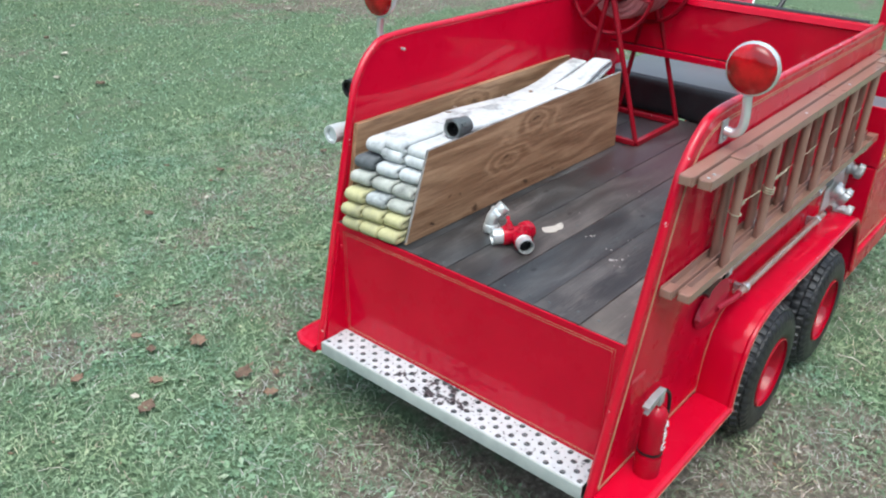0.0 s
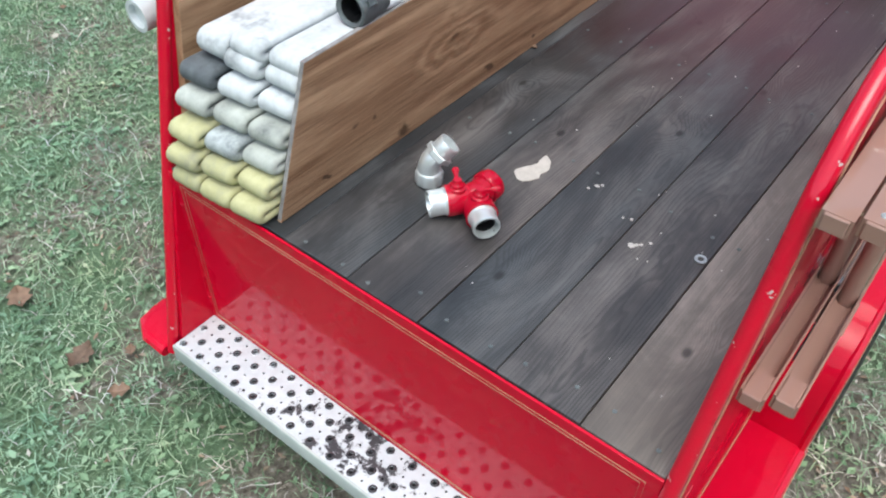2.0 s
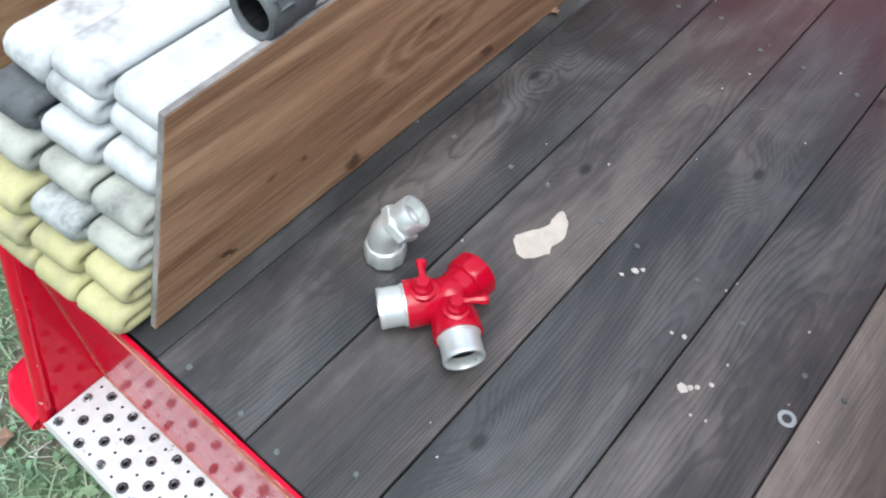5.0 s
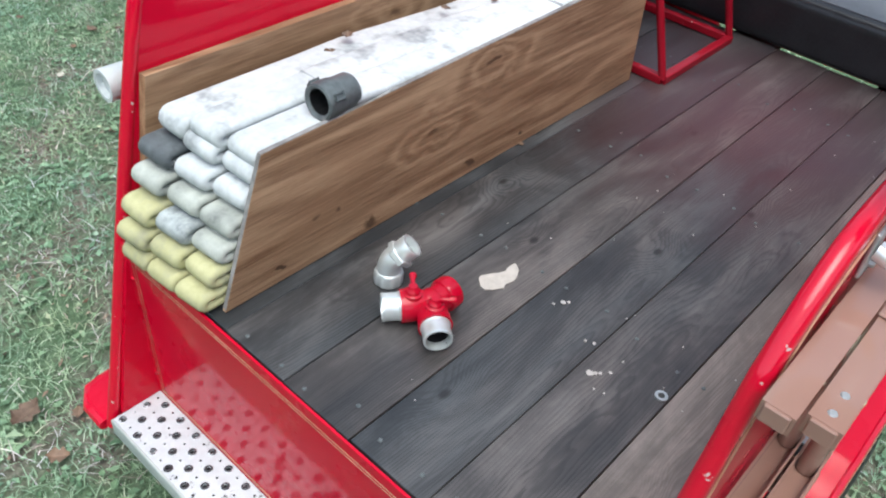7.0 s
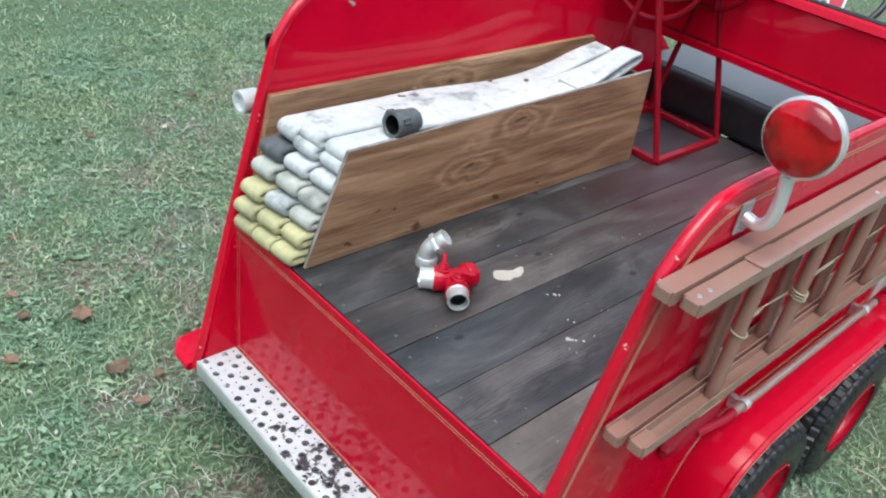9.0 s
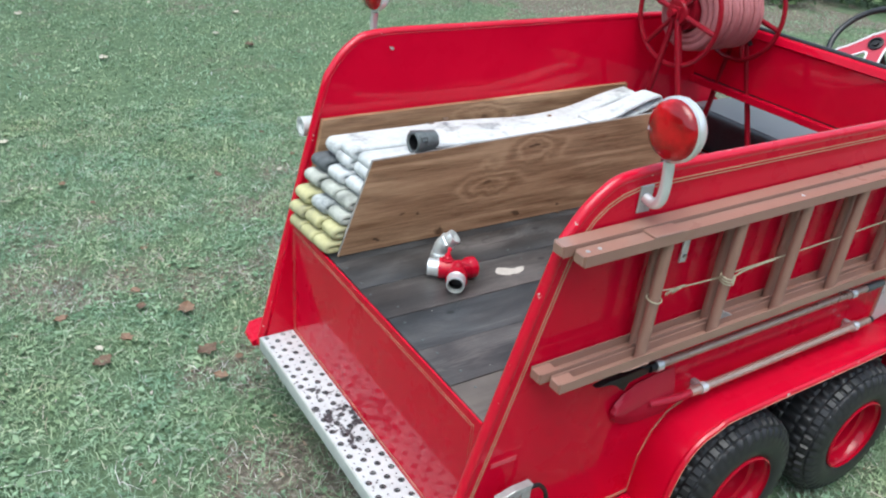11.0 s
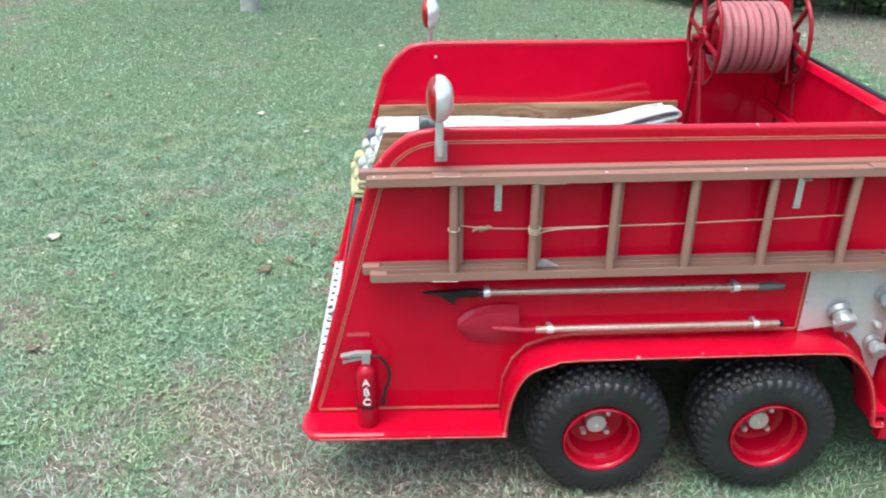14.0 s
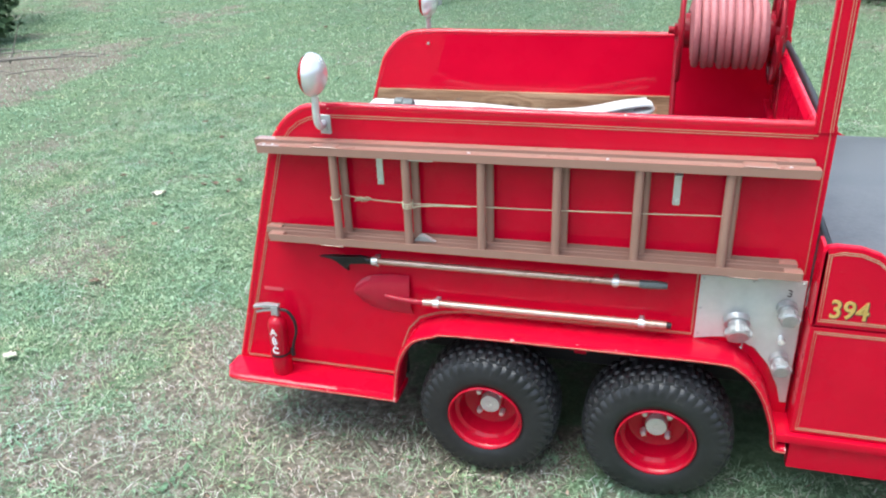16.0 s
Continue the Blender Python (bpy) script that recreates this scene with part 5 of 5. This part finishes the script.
green = ramp(gn, gl, noise_tex(gn, gl, gv, 26, 6, 0.72), (0.25, (0.055, 0.086, 0.046)), (0.55, (0.125, 0.190, 0.108)), (0.8, (0.235, 0.315, 0.195)))
worn = math_node(gn, gl, "ADD", patchy.outputs["Color"], math_node(gn, gl, "MULTIPLY", math_node(gn, gl, "SUBTRACT", noise_tex(gn, gl, gv, 9, 5, 0.65), 0.5), 1.1))
gl.new(mix(gn, gl, ramp(gn, gl, worn, (0.28, 0.0), (0.62, 1.0)), green, soil), gb.inputs["Base Color"])
bump(gn, gl, gb, noise_tex(gn, gl, gv, 60, 6, 0.75), 0.9, 0.012)

ax = np.concatenate([-np.geomspace(12.5, 900, 22)[::-1], np.arange(-12, 12.01, 0.16), np.geomspace(12.5, 900, 22)])
nx = len(ax)
gverts = [(x + 0.8, y + 1.5, lawn_z(x + 0.8, y + 1.5) if abs(x) < 12.2 and abs(y) < 12.2 else -0.006) for y in ax for x in ax]
gfaces = [(j * nx + i, j * nx + i + 1, (j + 1) * nx + i + 1, (j + 1) * nx + i) for j in range(nx - 1) for i in range(nx - 1)]
gme = bpy.data.meshes.new("ground")
gme.from_pydata(gverts, [], gfaces)
gme.materials.append(gm)
lay = gme.color_attributes.new("worn", "FLOAT_COLOR", "POINT")
vals = []
for x, y, z in gverts:
    b_ = bare(x, y)
    vals += [b_, b_, b_, 1.0]
lay.data.foreach_set("color", vals)
ground = tagged(new("ground", gme), "weedy lawn with worn brown patches", "ground", kind="structure")


def blade_mat(name, *stops):
    m, n, l, b = mat(name, 0.65, spec=0.25)
    g = n.new("ShaderNodeNewGeometry")
    patch_ = math_node(n, l, "ADD", noise_tex(n, l, g.outputs["Position"], 5.0, 5, 0.7), 0.0)
    tint = ramp(n, l, patch_, (0.32, (0.58, 0.66, 0.60)), (0.50, (1.0, 1.02, 1.0)), (0.68, (1.36, 1.25, 1.22)))
    col = mix(n, l, 1.0, ramp(n, l, g.outputs["Random Per Island"], *stops), tint, "MULTIPLY")
    hue = ramp(n, l, noise_tex(n, l, g.outputs["Position"], 1.7, 4, 0.65), (0.36, (0.88, 1.0, 1.08)), (0.64, (1.10, 1.02, 0.94)))
    col = mix(n, l, 1.0, col, hue, "MULTIPLY")
    l.new(col, b.inputs["Base Color"])
    b.inputs["Subsurface Weight"].default_value = 0.0
    return m


green_blades = blade_mat("grass_blades", (0.0, (0.125, 0.195, 0.108)), (0.5, (0.240, 0.348, 0.218)), (0.92, (0.355, 0.455, 0.305)), (1.0, (0.50, 0.50, 0.39)))
straw_blades = blade_mat("dry_grass", (0.0, (0.264, 0.224, 0.188)), (0.5, (0.457, 0.398, 0.363)), (1.0, (0.693, 0.629, 0.623)))
weed_leaves = blade_mat("weed_leaves", (0.0, (0.090, 0.155, 0.082)), (0.5, (0.180, 0.278, 0.162)), (0.92, (0.262, 0.370, 0.235)), (1.0, (0.39, 0.44, 0.31)))
litter_mat = blade_mat("leaf_litter", (0.0, (0.112, 0.065, 0.042)), (0.5, (0.250, 0.169, 0.126)), (0.85, (0.375, 0.299, 0.238)), (1.0, (0.525, 0.468, 0.420)))


def scatter(name, label, material, count, area, keep, shape, seed):
    """One mesh of many small flat blades or leaves; keep gives the chance to grow at a place, shape the corners of one."""
    rg = np.random.RandomState(seed)
    x0, x1, y0, y1 = area
    verts, faces = [], []
    xs, ys, ps = rg.uniform(x0, x1, count), rg.uniform(y0, y1, count), rg.rand(count)
    pyr = random.Random(seed)
    for x, y, p in zip(xs.tolist(), ys.tolist(), ps.tolist()):
        if p > keep(x, y):
            continue
        k = len(verts)
        vs, fs = shape(x, y, lawn_z(x, y), pyr)
        verts += vs
        faces += [tuple(k + i for i in f) for f in fs]
    me = bpy.data.meshes.new(name)
    me.from_pydata(verts, [], faces)
    me.materials.append(material)
    return tagged(new(name, me), label, "grass", kind="stuff")


def blade(hmin, hmax, w):
    def make(x, y, z, r):
        a, h = r.uniform(0, 6.283), r.uniform(hmin, hmax)
        lean = r.uniform(0.5, 2.2) * h
        dx, dy = math.cos(a), math.sin(a)
        sx, sy = -dy * w * 0.5, dx * w * 0.5
        b1, b2 = lean * 0.35, lean
        return ([(x - sx, y - sy, z), (x + sx, y + sy, z), (x + dx * b1 + sx * 0.8, y + dy * b1 + sy * 0.8, z + h * 0.6), (x + dx * b1 - sx * 0.8, y + dy * b1 - sy * 0.8, z + h * 0.6), (x + dx * b2, y + dy * b2, z + h * 0.85)],
                [(0, 1, 2, 3), (3, 2, 4)])
    return make


def strand(lmin, lmax, w):
    """A long thin runner or dead stalk lying across the turf."""
    def make(x, y, z, r):
        a, ln_, h = r.uniform(0, 6.283), r.uniform(lmin, lmax), r.uniform(0.012, 0.028)
        out = []
        for i in range(4):
            f = i / 3
            wv = w * (1 - 0.6 * f)
            out += [(x - math.sin(a) * wv / 2, y + math.cos(a) * wv / 2, z + h * (0.6 + 1.4 * f * (1 - f))), (x + math.sin(a) * wv / 2, y - math.cos(a) * wv / 2, z + h * (0.6 + 1.4 * f * (1 - f)))]
            a += r.uniform(-0.35, 0.35)
            x, y = x + math.cos(a) * ln_ / 3, y + math.sin(a) * ln_ / 3
        return out, [(0, 1, 3, 2), (2, 3, 5, 4), (4, 5, 7, 6)]
    return make


def leaf(smin, smax, hmax, narrow=0.6):
    def make(x, y, z, r):
        a, s, h = r.uniform(0, 6.283), r.uniform(smin, smax), r.uniform(0.004, hmax)
        dx, dy, t = math.cos(a), math.sin(a), r.uniform(-0.25, 0.55)
        px, py = -dy * s * narrow * 0.5, dx * s * narrow * 0.5
        k = r.uniform(-0.15, 0.15) * s
        return ([(x, y, z + h), (x + dx * s * 0.45 + px, y + dy * s * 0.45 + py, z + h + s * t * 0.45 + k), (x + dx * s, y + dy * s, z + max(0.002, h + s * t * 0.7)), (x + dx * s * 0.45 - px, y + dy * s * 0.45 - py, z + h + s * t * 0.45 + k), (x + dx * s * 0.5, y + dy * s * 0.5, z + h + s * t * 0.5 - 0.1 * s)],
                [(0, 1, 4), (1, 2, 4), (2, 3, 4), (3, 0, 4)])
    return make


def clear(x, y):
    return not (0.15 < x < 2.7 and 0.12 < y < 0.98)


near = (-3.0, 3.4, -1.3, 4.2)
mid = (-8.5, 9.5, -4.5, 12.5)


def in_near(x, y):
    return near[0] < x < near[1] and near[2] < y < near[3]


scatter("grass", "short green lawn grass", green_blades, 230000, near, lambda x, y: (1.0 - 0.80 * bare(x, y)) if clear(x, y) else 0.0, blade(0.010, 0.028, 0.0033), 1)
scatter("weeds", "low broad-leaved lawn weeds", weed_leaves, 70000, near, lambda x, y: (0.85 * (1.0 - bare(x, y)) * (0.4 + 0.9 * max(0, noise.noise((x * 3, y * 3, 5.0)) + 0.35))) if clear(x, y) else 0.0, leaf(0.010, 0.030, 0.020, 0.62), 2)
scatter("clover", "clumps of larger lawn weeds", weed_leaves, 24000, near, lambda x, y: (1.0 if noise.noise((x * 4.5, y * 4.5, 8.0)) + 0.4 * noise.noise((x * 14, y * 14, 2.0)) > 0.14 + 0.40 * bare(x, y) else 0.02) if clear(x, y) else 0.0, leaf(0.015, 0.040, 0.024, 0.62), 12)
scatter("dry_grass", "straw-coloured dead grass", straw_blades, 80000, near, lambda x, y: (0.07 + 0.80 * bare(x, y)) if clear(x, y) else 0.0, blade(0.006, 0.022, 0.0030), 3)
scatter("runners", "long green runners lying over the lawn", green_blades, 16000, near, lambda x, y: 0.9 if clear(x, y) else 0.0, strand(0.04, 0.11, 0.0030), 14)
scatter("dead_stalks", "pale dead stalks lying over the lawn", straw_blades, 9000, near, lambda x, y: (0.35 + 0.6 * bare(x, y)) if clear(x, y) else 0.0, strand(0.03, 0.10, 0.0026), 15)
scatter("leaf_litter", "scraps of dead leaf and thatch", litter_mat, 20000, near, lambda x, y: (0.06 + 0.7 * bare(x, y)) if clear(x, y) else 0.0, leaf(0.008, 0.026, 0.010, 0.5), 4)
scatter("far_grass", "green lawn further off", green_blades, 290000, mid, lambda x, y: 0.0 if in_near(x, y) else 1.0 - 0.7 * bare(x, y), blade(0.012, 0.030, 0.0065), 5)
scatter("far_weeds", "lawn weeds further off", weed_leaves, 76000, mid, lambda x, y: 0.0 if in_near(x, y) else 0.7 * (1.0 - bare(x, y)), leaf(0.016, 0.036, 0.024, 0.7), 6)
scatter("far_clover", "clumps of larger weeds further off", weed_leaves, 28000, mid, lambda x, y: 0.0 if in_near(x, y) else (0.9 if noise.noise((x * 3, y * 3, 8.0)) + 0.4 * noise.noise((x * 9, y * 9, 2.0)) > 0.12 else 0.02), leaf(0.022, 0.050, 0.034, 0.65), 13)
scatter("far_dry_grass", "dry lawn patches further off", straw_blades, 60000, mid, lambda x, y: 0.0 if in_near(x, y) else 0.05 + 0.6 * bare(x, y), blade(0.008, 0.024, 0.006), 7)

# fallen leaves one can pick out
leaf_mats = [speckled("dry_leaf_rust", (0.16, 0.095, 0.06), (0.31, 0.195, 0.13), 60, 0.7), speckled("dry_leaf_brown", (0.10, 0.06, 0.04), (0.24, 0.16, 0.11), 60, 0.8), speckled("dry_leaf_pale", (0.42, 0.38, 0.30), (0.60, 0.56, 0.48), 60, 0.8)]


def fallen_leaf(x, y, size, m_, spin, curl=0.35, z=None, where="on the grass"):
    bm = B()
    rg_ = random.Random(int(x * 1000 + y * 37))
    n_ = 7
    rows_ = []
    for i in range(n_):
        t = i / (n_ - 1)
        half = size * 0.36 * math.sin(math.pi * min(1, t * 0.96 + 0.03)) ** 0.8 * (1 + 0.25 * (-1) ** i)
        zc = 0.018 + size * curl * (t - 0.5) ** 2
        rows_.append([bm.verts.new((size * (t - 0.5), s_ * half, zc + abs(s_) * size * 0.16 * rg_.uniform(0.4, 1.2))) for s_ in (-1, -0.5, 0, 0.5, 1)])
    for q, w in zip(rows_, rows_[1:]):
        for j in range(4):
            bm.faces.new((q[j], q[j + 1], w[j + 1], w[j]))
    ob = part("fallen_leaf", bm, leaf_mats[m_], None, "", True)
    ob.matrix_basis = pose(x, y, lawn_z(x, y) if z is None else z, 0, 0, spin)
    tagged(ob, ("curled rust-brown fallen leaf", "dull brown fallen leaf", "pale bleached fallen leaf")[m_] + " " + where, "leaf", "fallen leaves")


for x, y, s_, m_, sp in [(-0.056, 1.74, 0.085, 0, 70), (-0.068, 1.436, 0.085, 1, 20), (-0.074, 1.27, 0.055, 0, 140), (-0.209, 1.832, 0.05, 1, 60), (-0.31, 1.635, 0.06, 0, 110), (-0.42, 1.52, 0.075, 1, 200), (-0.50, 1.85, 0.055, 0, 10), (-1.65, 1.94, 0.09, 2, 35), (-1.23, 0.12, 0.07, 2, 5), (-0.2, 1.95, 0.05, 0, 300)]:
    fallen_leaf(x, y, s_, m_, sp)
rg = random.Random(21)
for _ in range(52):
    x, y = rg.uniform(-2.8, 3.2), rg.choice((rg.uniform(-1.0, 3.6), rg.uniform(1.4, 4.0)))
    if not (-0.06 < x < 2.7 and -0.16 < y < W + 0.16):
        fallen_leaf(x, y, rg.uniform(0.03, 0.06), rg.choice((0, 1, 1, 1, 2)), rg.uniform(0, 360), rg.uniform(0.1, 0.5))
for _ in range(40):
    fallen_leaf(rg.uniform(-6, 7), rg.uniform(4.2, 10.5), rg.uniform(0.05, 0.10), rg.choice((1, 2, 2)), rg.uniform(0, 360))

# leaf scraps caught on the hoses
for x, y, z, s_, m_, sp in ((0.60, 1.005, 0.976, 0.030, 1, 40), (0.86, 0.985, 0.968, 0.024, 1, 100), (0.98, 0.95, 0.966, 0.022, 0, 10), (0.52, 0.965, 0.985, 0.022, 1, 150), (0.95, 0.80, 0.682, 0.022, 0, 70)):
    fallen_leaf(x, y, s_, m_, sp, 0.3, z, "caught on the white hoses" if y > 0.9 else "on the deck")

# twigs and branches
bark = speckled("grey_bark", (0.10, 0.085, 0.07), (0.27, 0.25, 0.22), 25, 0.9, relief=0.6)
pale_bark = speckled("pale_grey_bark", (0.22, 0.22, 0.21), (0.50, 0.50, 0.48), 9, 0.9, relief=0.6, spots=((0.14, 0.14, 0.12), 5, 0.55))
for pts, r in (([(-5.9, 4.55, 0.04), (-5.4, 4.85, 0.07), (-5.0, 5.15, 0.05), (-4.55, 5.35, 0.03)], 0.022), ([(-5.35, 4.9, 0.03), (-5.33, 5.0, 0.2), (-5.25, 5.06, 0.42)], 0.011), ([(-6.2, 4.9, 0.03), (-5.6, 5.25, 0.06), (-5.2, 5.6, 0.03)], 0.014), ([(-5.7, 4.3, 0.02), (-5.2, 4.5, 0.05), (-4.8, 4.5, 0.02)], 0.010)):
    bb = smooth_path(pts, 5)
    tagged(part("fallen_branch", tube(B(), bb, r, 7, False, [1 - 0.7 * i / (len(bb) - 1) for i in range(len(bb))]), bark, None, "", True), "bare grey fallen branch on worn ground", "branch", "fallen branches")
for i in range(12):
    x, y, a, ln_ = rg.uniform(-6.3, -4.6), rg.uniform(4.4, 5.6), rg.uniform(0, 6.28), rg.uniform(0.3, 0.8)
    bb = smooth_path([(x, y, 0.02), (x + math.cos(a) * ln_ * 0.5, y + math.sin(a) * ln_ * 0.5, rg.uniform(0.03, 0.10)), (x + math.cos(a + 0.3) * ln_, y + math.sin(a + 0.3) * ln_, 0.02)], 4)
    tagged(part("fallen_branch", tube(B(), bb, rg.uniform(0.005, 0.011), 6, False, [1 - 0.6 * k / (len(bb) - 1) for k in range(len(bb))]), bark, None, "", True), "thin bare fallen branch on worn ground", "branch", "fallen branches")
for i in range(26):
    x, y = rg.uniform(-2.6, 2.6), rg.choice((rg.uniform(-0.9, -0.25), rg.uniform(1.4, 3.8)))
    a, ln_ = rg.uniform(0, 6.28), rg.uniform(0.05, 0.16)
    tagged(part("twig", tube(B(), [(x, y, 0.014), (x + math.cos(a) * ln_ * 0.5, y + math.sin(a) * ln_ * 0.5, 0.02), (x + math.cos(a + 0.2) * ln_, y + math.sin(a + 0.2) * ln_, 0.014)], rg.uniform(0.0012, 0.0026), 5), leaf_mats[2]), "thin pale twig lying in the grass", "twig", "twigs")

# tree at the back of the lawn
bush_leaves = blade_mat("shrub_leaves", (0.0, (0.022, 0.042, 0.018)), (0.5, (0.045, 0.085, 0.035)), (0.85, (0.085, 0.135, 0.060)), (1.0, (0.15, 0.19, 0.10)))


def leaf_cloud(bm_v, bm_f, centre, radius, count, size, rg_):
    for _ in range(count):
        d = Vector((rg_.gauss(0, 1), rg_.gauss(0, 1), rg_.gauss(0, 0.8))).normalized() * radius * rg_.uniform(0.35, 1.0) ** 0.6
        p = Vector(centre) + d
        if p.z < 0.02:
            p.z = rg_.uniform(0.02, 0.2)
        u = Vector((rg_.gauss(0, 1), rg_.gauss(0, 1), rg_.gauss(0, 0.5))).normalized()
        w = u.orthogonal().normalized()
        w = (w + u.cross(w) * rg_.uniform(-1, 1)).normalized()
        s_ = size * rg_.uniform(0.6, 1.4)
        k = len(bm_v)
        bm_v += [tuple(p), tuple(p + u * s_ * 0.5 + w * s_ * 0.28), tuple(p + u * s_), tuple(p + u * s_ * 0.5 - w * s_ * 0.28)]
        bm_f.append((k, k + 1, k + 2, k + 3))


def mesh_part(name, verts, faces, material, parent):
    me = bpy.data.meshes.new(name)
    me.from_pydata(verts, [], faces)
    me.materials.append(material)
    ob = new(name, me)
    ob.parent = parent
    ob.matrix_parent_inverse = parent.matrix_basis.inverted()
    return ob


def tree(x, y, r, h, label, bark_m, seed):
    rg_ = random.Random(seed)
    t = thing("tree", (x, y, 0), label, "tree")
    lean = rg_.uniform(-0.15, 0.15)
    pts = smooth_path([(x, y, -0.1), (x + 0.02, y, 0.25), (x + lean * 0.4, y + 0.05, h * 0.35), (x + lean, y, h * 0.7), (x + lean * 1.4, y + 0.1, h)], 5)
    trunk = part("trunk", tube(B(), pts, r, 14, False, [1.45, 1.25, 1.12, 1.04, 1.0] + [1.0 - 0.85 * i / (len(pts) - 5) for i in range(len(pts) - 5)]), bark_m, t, "", True)
    v, f = [], []
    for i in range(9):
        a, z = rg_.uniform(0, 6.28), h * rg_.uniform(0.45, 0.95)
        tip_ = Vector((x + math.cos(a) * h * 0.28, y + math.sin(a) * h * 0.28, z + h * 0.16))
        part("limb", tube(B(), smooth_path([(x + lean * z / h, y, z), ((x + tip_.x) / 2, (y + tip_.y) / 2, z + h * 0.1), tip_], 4), r * 0.35, 7, False, [1 - 0.8 * k / 8 for k in range(9)]), bark_m, t, "", True)
        for _ in range(4):
            leaf_cloud(v, f, tip_ + Vector((rg_.gauss(0, h * 0.07), rg_.gauss(0, h * 0.07), rg_.gauss(0, h * 0.05))), h * 0.09, 120, 0.13, rg_)
    mesh_part("crown", v, f, bush_leaves, t)


tree(-1.8, 8.9, 0.13, 7.0, "tree with pale grey trunk at the back of the lawn", pale_bark, 5)


def shrub(x, y, r, h, seed, label="dark green leafy shrub at the edge of the lawn"):
    rg_ = random.Random(seed)
    s_ = thing("shrub", (x, y, 0), label, "shrub", "shrubs at the lawn's edge")
    v, f = [], []
    for i in range(8):
        a = rg_.uniform(0, 6.28)
        d = r * rg_.uniform(0.3, 0.9)
        tip_ = Vector((x + math.cos(a) * d, y + math.sin(a) * d, h * rg_.uniform(0.35, 0.95)))
        part("stem", tube(B(), smooth_path([(x + math.cos(a) * 0.06, y + math.sin(a) * 0.06, -0.03), ((x * 1.2 + tip_.x * 0.8) / 2, (y * 1.2 + tip_.y * 0.8) / 2, tip_.z * 0.55), tip_], 4), 0.014, 6, False, [1 - 0.7 * k / 8 for k in range(9)]), bark, s_, "", True)
        for _ in range(3):
            leaf_cloud(v, f, tip_ + Vector((rg_.gauss(0, r * 0.25), rg_.gauss(0, r * 0.25), rg_.gauss(-h * 0.15, h * 0.16))), r * 0.42, 130, 0.10, rg_)
    mesh_part("crown", v, f, bush_leaves, s_)


for i, (x, y, r, h) in enumerate([(4.4, 9.5, 0.8, 1.3), (5.3, 9.0, 0.8, 1.4), (6.2, 8.6, 0.8, 1.3), (7.2, 8.4, 0.9, 1.5), (8.2, 7.6, 0.9, 1.5), (9.1, 6.8, 1.0, 1.7), (10.1, 6.2, 1.1, 1.8), (5.0, 10.3, 1.1, 2.2), (7.0, 9.9, 1.2, 2.4), (9.0, 9.2, 1.2, 2.4), (11.0, 8.4, 1.3, 2.5), (3.3, 10.4, 0.8, 1.2), (-6.75, 5.75, 0.55, 0.7), (-7.8, 6.9, 0.9, 1.2)]):
    shrub(x, y, r, h, 40 + i)
tree(8.6, 8.5, 0.12, 6.0, "tree with a dark trunk among the shrubs", bark, 9)
tree(5.9, 9.6, 0.13, 6.5, "tree with a dark trunk among the shrubs", bark, 12)

# woods added all round the lawn, beyond the view, to darken reflections in the paint
wv_, wf_ = [], []
rg = random.Random(77)
for i in range(5200):
    a = rg.uniform(0, 2 * math.pi)
    d = rg.uniform(24, 34)
    hgt = 7.5 + 3.0 * noise.noise((math.cos(a) * 4, math.sin(a) * 4, 2.0))
    z_ = rg.uniform(0.2, 1.0) ** 0.8 * hgt
    p = Vector((1 + d * math.cos(a), 1.5 + d * math.sin(a), z_))
    s_ = rg.uniform(0.7, 1.7)
    for _ in range(2):
        u = Vector((rg.gauss(0, 1), rg.gauss(0, 1), rg.gauss(0, 1))).normalized()
        w = u.orthogonal().normalized()
        k = len(wv_)
        wv_ += [tuple(p - u * s_ * 0.5), tuple(p + w * s_ * 0.4), tuple(p + u * s_ * 0.5), tuple(p - w * s_ * 0.4)]
        wf_.append((k, k + 1, k + 2, k + 3))
wme = bpy.data.meshes.new("woods")
wme.from_pydata(wv_, [], wf_)
wme.materials.append(bush_leaves)
tagged(new("woods", wme), "unseen dark green woods added far off round the lawn", "woods", kind="stuff")
